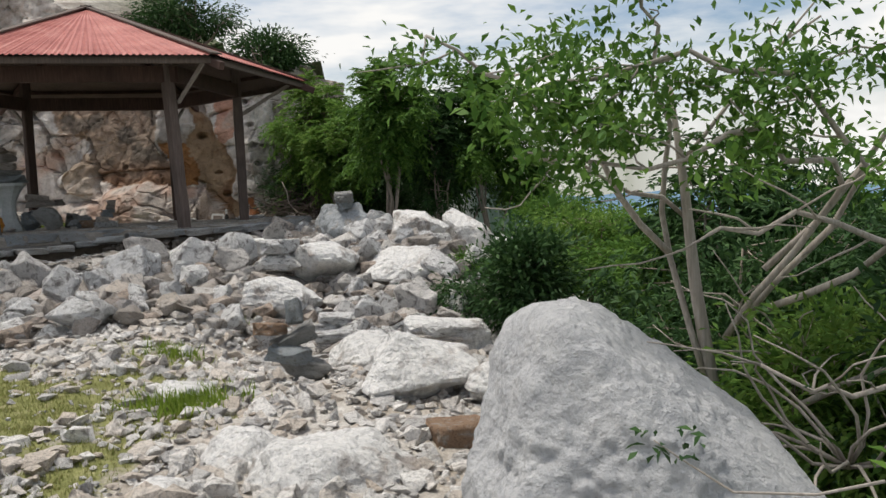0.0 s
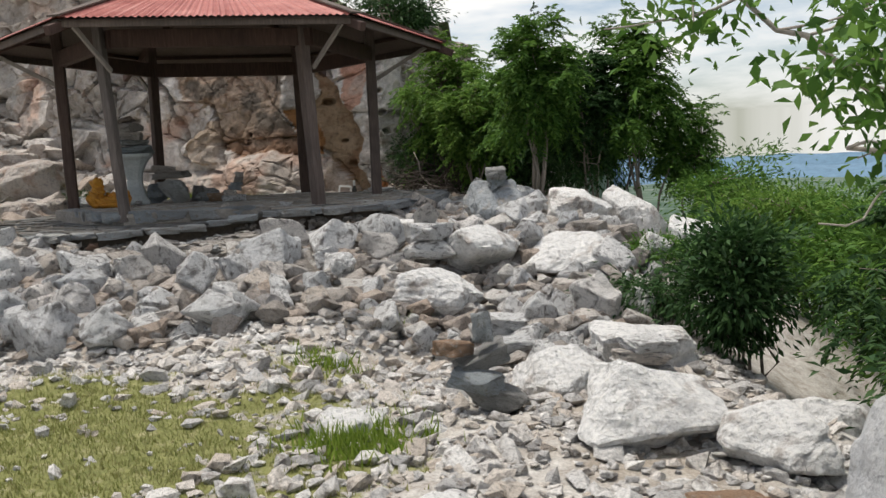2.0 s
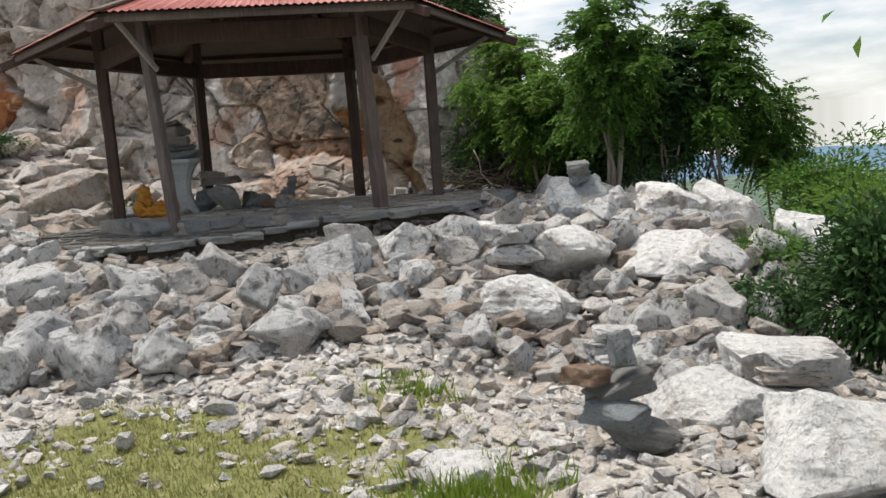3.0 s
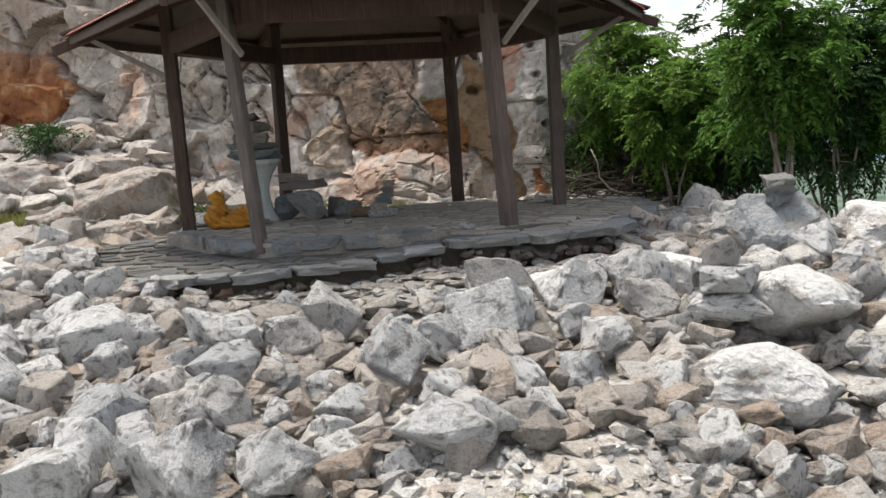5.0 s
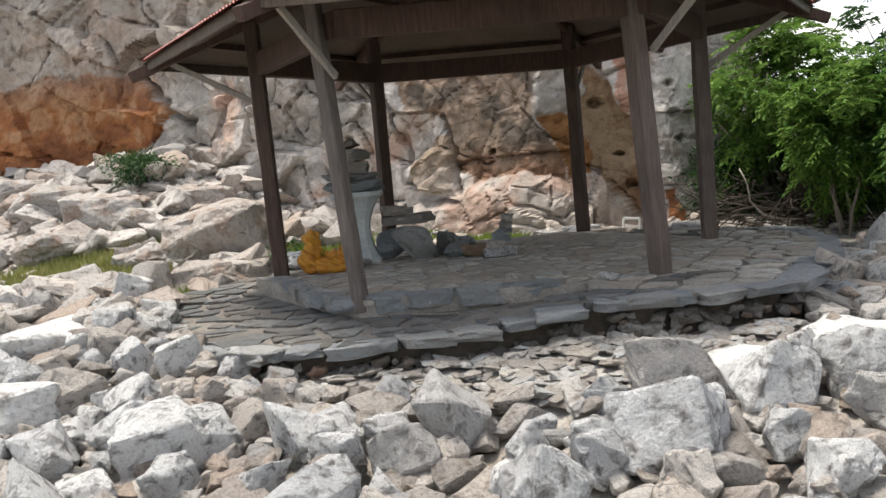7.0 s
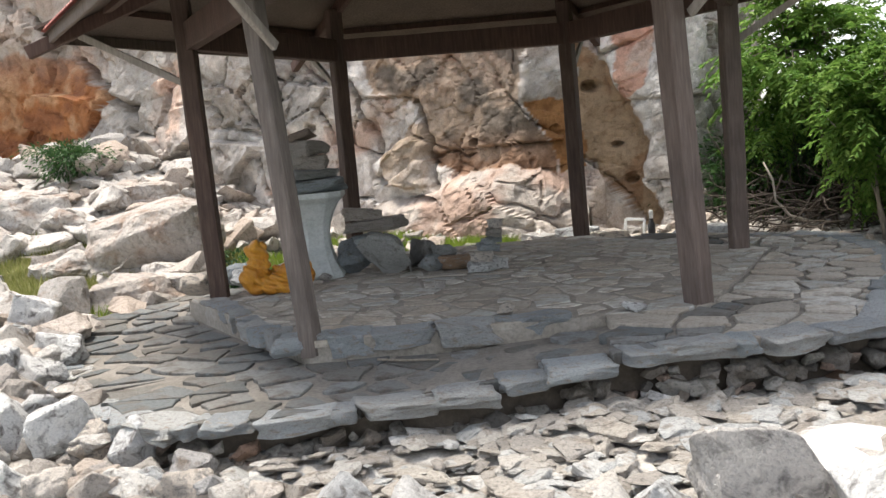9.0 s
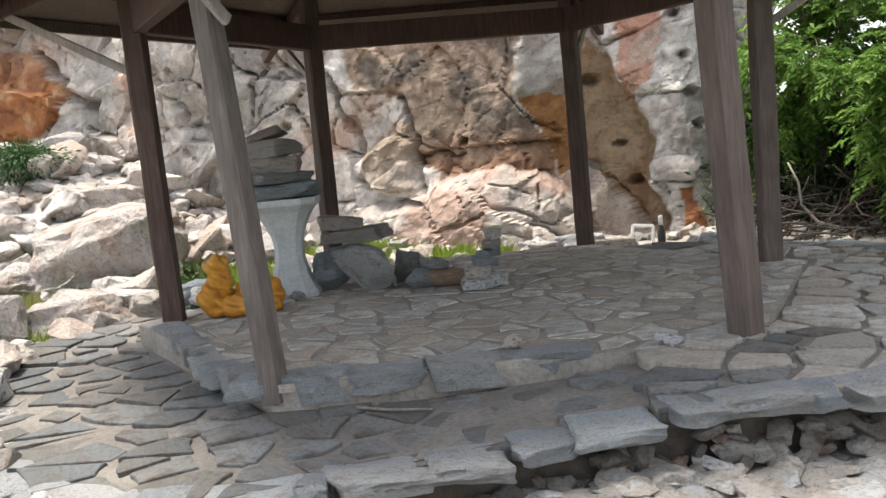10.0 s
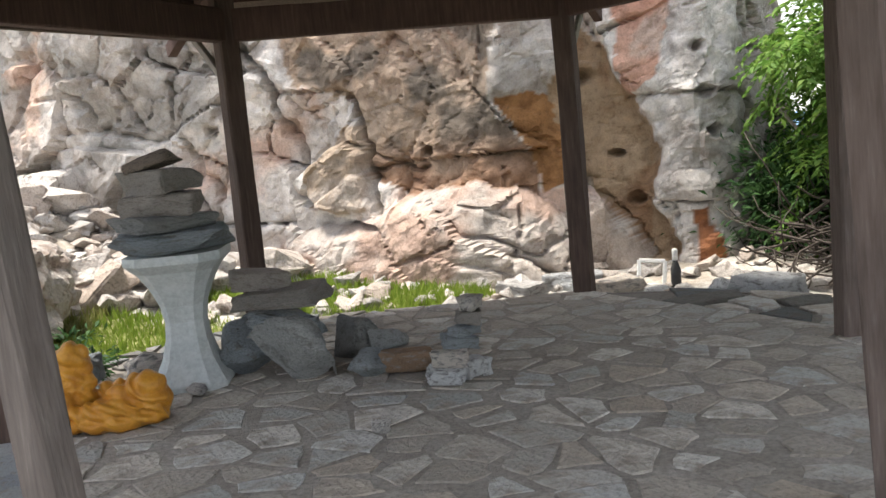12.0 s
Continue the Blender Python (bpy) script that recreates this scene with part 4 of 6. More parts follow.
put("rock", SLABS[5], 2.59, 2.1, 0.32, (0.3, 0.24, 0.13), 100, "dark flat stone topping a cairn", "rock", tilt=(0, -6))
TAKEN.append((2.55, 2.1, 0.35))
# small cairn nearer the path
put("rock", LIB[3], 2.15, 0.5, -0.34, (0.55, 0.45, 0.22), 15, "broad stone under a small cairn", "rock")
put("rock", LIB[5], 2.15, 0.5, -0.17, (0.42, 0.34, 0.2), 75, "pale stone in a small cairn", "rock")
put("rock", LIB[8], 2.13, 0.5, 0.0, (0.25, 0.22, 0.24), 130, "pointed stone topping a small cairn", "rock")
TAKEN.append((2.15, 0.5, 0.3))


def free(x, y, r, pack=0.8):
    for tx_, ty_, tr in TAKEN:
        if (x - tx_) ** 2 + (y - ty_) ** 2 < ((r + tr) * pack) ** 2:
            return False
    return True


def in_poly(x, y, poly):
    res, j = False, len(poly) - 1
    for i in range(len(poly)):
        if (poly[i][1] > y) != (poly[j][1] > y) and x < (poly[j][0] - poly[i][0]) * (y - poly[i][1]) / (poly[j][1] - poly[i][1]) + poly[i][0]:
            res = not res
        j = i
    return res


# rubble bank in front of and beside the terrace
BANK = [(-5.6, 3.0), (-4.2, 2.5), (-3.2, 1.5), (-2.2, 0.85), (-1.6, 0.5), (-0.6, 0.42), (0.5, 0.55), (1.3, 1.2), (1.35, 2.3), (1.6, 3.6), (1.6, 5.0), (3.0, 5.0), (3.6, 3.4), (4.5, 0.6), (3.6, -1.9), (2.6, -1.2), (1.6, -1.0), (0.4, -1.75), (-1.5, -2.2), (-3.8, -1.8), (-5.8, -0.4)]
TINTS = ["angular pale limestone rock in the rubble bank", "broken white limestone rock in the rubble bank"]
count = 0
tries = 0
while count < 300 and tries < 16000:
    tries += 1
    x, y = rnd.uniform(-5.8, 4.5), rnd.uniform(-2.2, 5.0)
    s = rnd.choice((0.2, 0.22, 0.25, 0.28, 0.31, 0.35, 0.42)) * rnd.uniform(0.85, 1.15)
    if tries > 5000:
        s *= 0.75
    if x > 1.6 and y > -0.8:
        s *= 0.8
    if tries > 9000:
        s *= 0.8
    if not in_poly(x, y, BANK) or in_poly(x, y, OUT) or not free(x, y, s * 0.5, 0.72):
        continue
    TAKEN.append((x, y, s * 0.5))
    lift = 0.16 * float(sstep(0.0, -0.8, abs(y + 0.7) - 0.9)) * (x < 1.2) * rnd.random()
    me = rnd.choice(LIB)
    hgt = s * rnd.uniform(0.85, 1.2)
    ob = put("rock", me, x, y, float(ground_z(x, y)) + hgt * 0.34 + lift * 0.5, (s * rnd.uniform(1.0, 1.35), s * rnd.uniform(0.85, 1.1), hgt), rnd.uniform(0, 360), TINTS[s > 0.3], "rock", "rubble rocks", (rnd.uniform(-38, 38), rnd.uniform(-38, 38)))
    count += 1


# joined small stones
def stones_mesh(name, spots, mat, sub=1, flat=1.0):
    base = []
    for i in range(10):
        me = rock_mesh("pebble", 400 + i, mat, 1 if sub > 1 else 0, 15 if sub > 1 else 10, 0.10, 0.0, bevel=0.05 if sub > 1 else 0.001)
        base.append((np.array([v.co[:] for v in me.vertices]), [tuple(p.vertices) for p in me.polygons]))
        bpy.data.meshes.remove(me)
    V, F, o = [], [], 0
    r = np.random.RandomState(5)
    for x, y, z, s in spots:
        co, fs = base[r.randint(10)]
        a, b = r.uniform(0, 6.28), r.uniform(-0.5, 0.5) * flat
        ca, sa, cb, sb = math.cos(a), math.sin(a), math.cos(b), math.sin(b)
        c = co * np.array((s * r.uniform(0.9, 1.6), s * r.uniform(0.7, 1.1), s * r.uniform(0.45, 0.8) * flat))
        c = np.stack([c[:, 0] * cb + c[:, 2] * sb, c[:, 1], -c[:, 0] * sb + c[:, 2] * cb], 1)
        c = np.stack([c[:, 0] * ca - c[:, 1] * sa, c[:, 0] * sa + c[:, 1] * ca, c[:, 2]], 1)
        V.append(c + np.array((x, y, z)))
        F += [tuple(k + o for k in f) for f in fs]
        o += len(co)
    return mesh_from(name, np.concatenate(V), F, mat)


spots = []
r9 = np.random.RandomState(19)
for _ in range(4800):
    x, y = r9.uniform(-5.8, 4.6), r9.uniform(-2.4, 5.0)
    if in_poly(x, y, BANK) and not in_poly(x, y, OUT):
        s = r9.choice((0.09, 0.13, 0.18, 0.25))
        spots.append((x, y, float(ground_z(x, y)) + s * 0.22 + 0.05 * r9.rand(), s))
tagged(new("rubble", stones_mesh("rubble", spots, M_FILL, 2)), "small broken stones filling the rubble bank", "rubble", kind="stuff")
spots = []
for _ in range(15000):
    x, y = r9.uniform(-2.6, 5.0), r9.uniform(-7.5, -0.6)
    t_ = float(turf_mask(np.array(x), np.array(y)))
    if r9.rand() < t_ * 0.93:
        continue
    s = r9.choice((0.03, 0.045, 0.065, 0.09, 0.14), p=(0.3, 0.3, 0.2, 0.13, 0.07))
    spots.append((x, y, float(ground_z(x, y)) + s * 0.15, s))
tagged(new("gravel", stones_mesh("gravel", spots, M_RUBBLE, 1)), "loose pale gravel along the path", "gravel", kind="stuff")
# flat stony ledge just under the terrace edge
spots = []
LEDGE = [(-2.0, 0.3), (-1.2, 0.9), (0.0, 1.5), (1.2, 2.05), (1.5, 1.5), (0.5, 0.5), (-0.6, 0.4)]
for _ in range(1500):
    x, y = r9.uniform(-2.0, 1.6), r9.uniform(0.2, 2.1)
    if in_poly(x, y, LEDGE) and not in_poly(x, y, OUT):
        s = r9.choice((0.05, 0.08, 0.12, 0.18))
        spots.append((x, y, float(ground_z(x, y)) + 0.01 + 0.04 * r9.rand(), s))
tagged(new("rubble", stones_mesh("rubble", spots, M_SHARD, 2, 0.5)), "flat bits of stone packed under the terrace edge", "rubble", kind="stuff")
spots = []
for _ in range(2300):
    x, y = r9.uniform(-13.0, -3.9), r9.uniform(1.5, 8.0)
    if in_poly(x, y, OUT) or (turf_mask(np.array(x), np.array(y)) > 0.15 and r9.rand() < 0.93):
        continue
    s = r9.choice((0.1, 0.18, 0.3, 0.55), p=(0.4, 0.3, 0.2, 0.1))
    spots.append((x, y, float(ground_z(x, y)) + s * 0.2, s))
for _ in range(420):
    x, y = r9.uniform(-4.2, 1.9), r9.uniform(5.9, 8.0)
    if in_poly(x, y, OUT):
        continue
    s = r9.choice((0.06, 0.1, 0.16, 0.24), p=(0.4, 0.3, 0.2, 0.1))
    spots.append((x, y, float(ground_z(x, y)) + s * 0.2, s))
tagged(new("scree", stones_mesh("scree", spots, M_SCREE, 2)), "broken white scree at the foot of the cliff", "scree", kind="stuff")


# ---- plants ----
def leaves_mesh(name, pos, out, size, mat, seed, droop=0.4, slim=0.32, stray=0.75):
    """Small folded leaves at the given places, pointing roughly outwards."""
    r = np.random.RandomState(seed)
    n = len(pos)
    d = out + r.normal(0, stray, (n, 3))
    d[:, 2] -= droop
    d /= np.linalg.norm(d, axis=1)[:, None] + 1e-9
    s = np.cross(d, r.normal(0, 0.5, (n, 3)) + np.array((0, 0, 1.0)))
    s /= np.linalg.norm(s, axis=1)[:, None] + 1e-9
    u = np.cross(s, d)
    L = (size * r.uniform(0.6, 1.35, n))[:, None]
    a = pos
    b = pos + d * L * 0.5 + s * L * slim * 0.5 + u * L * 0.10
    c = pos + d * L - u * L * 0.08
    e = pos + d * L * 0.5 - s * L * slim * 0.5 + u * L * 0.10
    V = np.stack([a, b, c, e], 1).reshape(-1, 3)
    me = bpy.data.meshes.new(name)
    me.vertices.add(len(V))
    me.vertices.foreach_set("co", V.astype(np.float32).ravel())
    me.loops.add(n * 4)
    me.loops.foreach_set("vertex_index", np.arange(n * 4, dtype=np.int32))
    me.polygons.add(n)
    me.polygons.foreach_set("loop_start", np.arange(0, n * 4, 4, dtype=np.int32))
    me.materials.append(mat)
    me.update(calc_edges=True)
    me.validate()
    return me


def clumps(centre, radii, n, seed, shell=0.35):
    r = np.random.RandomState(seed)
    d = r.normal(size=(n, 3))
    d /= np.linalg.norm(d, axis=1)[:, None]
    k = r.uniform(shell, 1.0, n) * (1 + 0.42 * fbm(d[:, 0] * 2.2, d[:, 1] * 2.2, d[:, 2] * 2.2, 2, seed))
    return np.array(centre) + d * k[:, None] * np.array(radii)


def plant(name, base, centre, radii, label, category, n_clump, n_leaf, leaf, mat, seed, stems=5, thick=0.03, spread_=0.19, bark=None, wander=0.1, frond=0.0):
    """Stems that fork into limbs and carry clumps of small leaves."""
    r = np.random.RandomState(seed)
    bark = bark or M_BARK
    tree = thing(name, base, label, category)
    o = np.array(base)
    cl = clumps(centre, radii, n_clump, seed)
    cl[:, 2] = np.maximum(cl[:, 2], o[2] + 0.12)
    bm = bmesh.new()
    forks = []
    for i in range(stems):
        a = r.uniform(0, 6.28)
        b0 = np.array((math.cos(a) * 0.10, math.sin(a) * 0.10, -0.08)) * (1 if stems > 1 else 0.2)
        tip = (np.array(centre) - o) + r.normal(0, 0.35, 3) * np.array(radii) * (1 if stems > 1 else 0.3)
        tip[2] = max(tip[2], 0.2)
        pts = [b0 + (tip - b0) * f + r.normal(0, wander, 3) * f * (1 - f) * 2 * np.array((1, 1, 0.3)) for f in (0, 0.25, 0.5, 0.75, 1)]
        tube(bm, pts, [thick * q for q in (1, 0.8, 0.66, 0.52, 0.4)], 7)
        forks += pts[2:]
    part("trunk", bm, bark, tree, smooth=True)
    bm = bmesh.new()
    fk = np.array(forks)
    for c in cl:
        c_ = c - o
        f = fk[np.argmin(np.linalg.norm(fk - c_, axis=1) + r.uniform(0, 0.3, len(fk)))]
        m = (f + c_) / 2 + r.normal(0, 0.06, 3) + np.array((0, 0, 0.04))
        tube(bm, [f, m, c_], [thick * 0.34, thick * 0.22, thick * 0.08], 4)
    part("limb", bm, bark, tree, smooth=True)
    per = max(1, n_leaf // n_clump)
    pos, out = [], []
    for c in cl:
        ax = (c - np.array(centre))
        ax = ax / (np.linalg.norm(ax) + 1e-6)
        if frond:
            # feathered leaves: paired leaflets along a drooping stalk
            q = np.linspace(0.12, 1, 13)
            for _ in range(max(1, per // 26)):
                d = ax * 0.6 + r.normal(0, 0.75, 3) * np.array((1, 1, 0.6))
                d = d / np.linalg.norm(d)
                L = frond * r.uniform(0.6, 1.25)
                side = np.cross(d, np.array((0, 0, 1.0)))
                side = side / (np.linalg.norm(side) + 1e-6)
                line = c - o + r.normal(0, 0.4, 3) * spread_ + d * (q * L)[:, None] + np.array((0, 0, -0.55)) * (q * q * L)[:, None]
                for sgn in (-1, 1):
                    pos.append(line)
                    out.append(np.repeat((side * sgn * 0.9 + d * 0.55)[None, :], 13, 0))
        else:
            g = r.normal(0, 1, (per, 3)) * np.array((1.1, 1.1, 0.42)) * spread_ * r.uniform(0.7, 1.3)
            pos.append(c - o + g)
            out.append(np.repeat(ax[None, :], per, 0) + g / (np.linalg.norm(g, axis=1)[:, None] + 1e-6))
    pos = np.concatenate(pos)
    pos[:, 2] = np.maximum(pos[:, 2], 0.02)
    crown = new("crown", leaves_mesh("crown", pos, np.concatenate(out), leaf, mat, seed + 1, stray=0.22 if frond else 0.75))
    crown.parent = tree
    return tree


def gz_at(x, y):
    return float(ground_z(x, y))


def root(x, y):
    return (x, y, gz_at(x, y))


FEATHER = "slender feathery green tree with several pale stems"
plant("tree", root(2.85, 4.7), (2.8, 5.0, 1.5), (0.62, 0.6, 1.0), FEATHER, "tree", 60, 20000, 0.085, M_LEAF, 501, 6, 0.026, 0.16, frond=0.36)
plant("tree", root(4.3, 5.7), (4.2, 5.9, 1.45), (0.62, 0.55, 0.98), FEATHER, "tree", 60, 20000, 0.085, M_LEAF, 511, 5, 0.026, 0.16, frond=0.36)
plant("tree", root(3.5, 5.6), (3.5, 5.6, 1.1), (0.5, 0.5, 0.9), FEATHER, "tree", 40, 11000, 0.085, M_LEAFDARK, 514, 5, 0.024, 0.16, frond=0.34)
plant("tree", root(3.6, 6.6), (3.4, 6.6, 0.75), (1.4, 0.5, 0.8), "bushy green tree behind the boulders", "tree", 70, 12000, 0.085, M_LEAFDARK, 516, 4, 0.03)
plant("tree", root(1.75, 6.5), (1.75, 6.6, 1.1), (0.62, 0.5, 0.85), "low leafy tree beside the terrace", "tree", 70, 17000, 0.08, M_LEAFLIGHT, 521, 5, 0.022, 0.18, frond=0.3)
plant("tree", root(1.2, 8.0), (1.05, 8.0, 1.6), (0.85, 0.8, 1.1), "leafy green tree at the end of the cliff", "tree", 80, 22000, 0.085, M_LEAFLIGHT, 531, 5, 0.035, 0.18, frond=0.34)
plant("tree", root(2.6, 8.6), (2.6, 8.6, 1.35), (1.1, 0.9, 1.1), "leafy green tree behind the terrace", "tree", 80, 16000, 0.1, M_LEAFDARK, 536, 4, 0.035, frond=0.36)
plant("tree", root(5.0, 6.2), (4.95, 6.2, 0.5), (0.5, 0.5, 0.6), "low feathery tree at the brink", "tree", 50, 11000, 0.075, M_LEAF, 541, 4, 0.028, frond=0.3)
plant("tree", (-0.3, 9.4, 2.55), (-0.3, 9.4, 3.2), (0.9, 0.6, 0.6), "dark tree growing on top of the cliff", "tree", 60, 7000, 0.1, M_LEAFDARK, 546, 4, 0.04)
plant("tree", (-2.0, 9.8, 3.3), (-2.0, 9.8, 4.1), (1.2, 0.6, 0.7), "dark tree growing on top of the cliff", "tree", 60, 7000, 0.1, M_LEAFDARK, 549, 4, 0.04)
# added thickets, a dark backdrop in place of shaded soil behind the brushwood
plant("shrub", root(1.25, 7.95), (1.25, 7.95, 0.4), (0.5, 0.3, 0.55), "thicket added as a dark backdrop behind the dead brushwood", "shrub", 50, 7000, 0.075, M_LEAFDARK, 559, 4, 0.02)
plant("shrub", root(0.5, 8.3), (0.5, 8.3, 0.3), (0.4, 0.3, 0.6), "thicket added as a dark backdrop behind the dead brushwood", "shrub", 50, 7000, 0.08, M_LEAFDARK, 553, 4, 0.02)
plant("shrub", root(1.1, 9.6), (1.1, 9.6, 0.5), (0.9, 0.5, 0.9), "thicket added as a dark backdrop behind the dead brushwood", "shrub", 60, 8000, 0.09, M_LEAFDARK, 552, 4, 0.02)
plant("shrub", root(2.6, 9.9), (2.6, 9.9, 0.4), (1.1, 0.5, 0.9), "thicket added as a dark backdrop behind the dead brushwood", "shrub", 60, 8000, 0.09, M_LEAFDARK, 554, 4, 0.02)
plant("shrub", root(2.3, 7.2), (2.3, 7.2, 0.5), (0.6, 0.4, 0.7), "thicket added as a dark backdrop behind the dead brushwood", "shrub", 50, 6000, 0.085, M_LEAFDARK, 557, 4, 0.02)
plant("shrub", root(4.95, -0.6), (4.78, -0.6, -0.58), (0.31, 0.34, 0.62), "dark broad-leaved shrub between boulders", "shrub", 75, 6500, 0.082, M_LEAFDARK, 551, 6, 0.016, 0.13)
plant("shrub", root(4.25, -0.15), (4.2, -0.1, -0.72), (0.55, 0.3, 0.2), "low trailing green shrub over the stones", "shrub", 30, 2600, 0.065, M_LEAFDARK, 556, 4, 0.01, 0.12)
plant("shrub", root(4.3, 1.3), (4.25, 1.25, -0.55), (0.28, 0.28, 0.2), "low green shrub among boulders", "shrub", 30, 2600, 0.06, M_LEAF, 558, 4, 0.01, 0.12)
for i, (x, y, top, w, mt) in enumerate(((5.7, 3.1, 0.05, 0.75, M_LEAFLIGHT), (5.35, 4.7, 0.2, 0.7, M_LEAF), (6.5, -0.3, 0.2, 0.95, M_LEAF), (6.35, 1.8, -0.05, 0.85, M_LEAF), (6.3, 3.8, -0.05, 0.8, M_LEAFLIGHT), (6.9, -2.2, 0.3, 1.0, M_LEAFDARK), (7.6, 0.8, 0.3, 1.2, M_LEAFDARK), (6.2, -2.6, -0.25, 0.7, M_LEAFDARK), (7.4, -4.2, -0.1, 1.0, M_LEAFDARK), (6.6, -3.9, -0.5, 0.7, M_LEAFLIGHT), (8.8, 3.2, 0.0, 1.3, M_LEAF), (7.0, 5.2, 0.0, 1.1, M_LEAF), (6.9, -5.8, -0.7, 0.8, M_LEAF))):
    g = gz_at(x, y)
    plant("shrub", (x, y, g), (x, y, (top + g) / 2 + 0.12), (w, w, max(0.4, (top - g) / 2)), "dense green thicket on the slope below the path", "shrub", 70, 8000, 0.085, mt, 561 + i * 3, 5, 0.022, 0.18)

plant("tree", root(6.5, -0.9), (6.45, -0.9, -0.1), (0.75, 0.6, 1.0), "leafy green tree on the slope below the path", "tree", 70, 15000, 0.08, M_LEAFDARK, 631, 5, 0.03, 0.18, frond=0.34)
plant("tree", root(7.7, -1.1), (7.7, -1.1, -0.25), (0.85, 0.6, 0.95), "leafy green tree on the slope below the path", "tree", 70, 14000, 0.085, M_LEAF, 634, 5, 0.03, 0.18, frond=0.34)
plant("tree", root(6.9, -3.4), (6.9, -3.4, -0.75), (0.6, 0.5, 0.6), "leafy green tree on the slope below the path", "tree", 50, 9000, 0.07, M_LEAFDARK, 637, 5, 0.026, 0.16, frond=0.3)

# spreading tree with bare grey branches over the slope
tb = root(5.75, -3.7)
tree = thing("tree", tb, "spreading tree with bare grey branches and broad leaves", "tree")
bm = bmesh.new()
r7 = np.random.RandomState(77)
tips = []


def branch(start, direction, length, rad, depth):
    pts = [np.array(start)]
    d = np.array(direction, float)
    for i in range(5):
        d = (d + r7.normal(0, 0.24, 3)) * (np.array((1, 1, 0.84)) if depth else 1)
        d /= np.linalg.norm(d)
        pts.append(pts[-1] + d * length / 5)
    tube(bm, pts, [rad * (1 - 0.12 * i) for i in range(6)], 6 if depth < 2 else 4)
    if depth >= 3:
        tips.append(pts[-1])
        tips.append(pts[3])
        return
    for j in (2, 3, 4, 5)[: (4 if depth == 0 else 3)]:
        dd = d + r7.normal(0, 0.55, 3) + np.array((0, 0, 0.08))
        branch(pts[j], dd / np.linalg.norm(dd), length * 0.62, rad * 0.48, depth + 1)


tube(bm, [(0, 0, -0.12), (0.03, 0.02, 0.5), (-0.06, 0.0, 1.1), (-0.12, -0.05, 1.7), (-0.2, -0.1, 2.3)], [0.05, 0.042, 0.036, 0.026, 0.012], 9)
branch((-0.1, 0, 1.5), (-0.6, -0.5, 0.7), 1.1, 0.016, 2)
branch((-0.15, -0.05, 1.8), (0.7, -0.3, 0.6), 1.1, 0.016, 2)
BOUGHS = (
    ((0.2, 0, 0.9), (0.75, -0.5, 1.75), (0.2, -0.75, 2.2), (-0.5, -0.85, 2.3), (-1.1, -0.8, 2.15)),
    ((0.1, 0, 0.8), (0.6, -0.6, 1.6), (0.1, -0.8, 1.95), (-0.45, -0.9, 1.8), (-1.05, -0.8, 1.85)),
    ((0.0, 0, 0.5), (-0.25, 0.0, 1.6), (-0.3, -0.2, 2.3), (-0.4, -0.4, 2.9)),
    ((-0.2, 0, 1.3), (-0.6, -0.2, 1.9), (-1.1, -0.3, 2.3), (-1.5, -0.2, 2.5)),
    ((0.3, -0.2, 1.0), (0.7, -0.8, 1.35), (0.2, -1.1, 1.55), (-0.3, -1.2, 1.5)),
    ((0.4, -0.4, 0.5), (0.9, -0.9, 0.9), (0.4, -1.2, 0.75), (0.0, -1.25, 0.85)),
    ((0.3, -0.1, 1.2), (0.9, -0.4, 2.0), (0.9, -0.5, 2.6), (0.5, -0.6, 2.9)),
)
for line in BOUGHS:
    pts = [np.array(line[0])]
    for a_, b_ in zip(line, line[1:]):
        for f in (0.33, 0.66, 1.0):
            pts.append(np.array(a_) * (1 - f) + np.array(b_) * f + r7.normal(0, 0.035, 3))
    m_ = len(pts)
    tube(bm, pts, [0.018 * (1 - 0.75 * q / m_) + 0.003 for q in range(m_)], 7)
    for q in range(4, m_):
        dd = r7.normal(0, 1, 3) * np.array((1, 0.8, 0.6)) + np.array((-0.3, -0.2, 0.15))
        branch(pts[q], dd / np.linalg.norm(dd), r7.uniform(0.35, 0.65), 0.007, 3)
part("trunk", bm, M_TWIG, tree, "bare grey trunk and branches", smooth=True)
tips = np.array(tips)
keep = tips[(tips[:, 2] > 1.75) & (tips[:, 0] > -1.6) & (tips[:, 2] + 0.6 * np.minimum(0, tips[:, 0] + 0.9) > 1.7)]
pos = np.concatenate([t + r7.normal(0, 1, (int(r7.choice((0, 30, 80, 160))), 3)) * np.array((0.14, 0.14, 0.08)) for t in keep])
crown = new("crown", leaves_mesh("crown", pos, r7.normal(0, 0.6, pos.shape), 0.062, M_LEAF, 78, 0.5, 0.5))
crown.parent = tree

# dry branches hanging over the slope beside the boulder
for i, (x, y, z, n_) in enumerate(((6.15, -4.75, -0.62, 16), (6.4, -3.6, -0.4, 12))):
    bm = bmesh.new()
    for k in range(n_):
        a = r7.uniform(2.0, 5.2)
        p = np.array((0, 0, -0.35))
        d = np.array((math.cos(a), math.sin(a) * 0.8, r7.uniform(0.1, 0.9)))
        pts = [p]
        for q in range(6):
            d = d + r7.normal(0, 0.3, 3)
            d /= np.linalg.norm(d)
            pts.append(pts[-1] + d * 0.17)
        tube(bm, pts, [0.011 * (1 - 0.12 * q) for q in range(7)], 5)
    b_ = new("dry_shrub", bm_mesh("dry_shrub", bm, M_TWIG, True))
    b_.location = (x, y, z)
    tagged(b_, "leafless grey shrub with crooked twigs", "shrub")

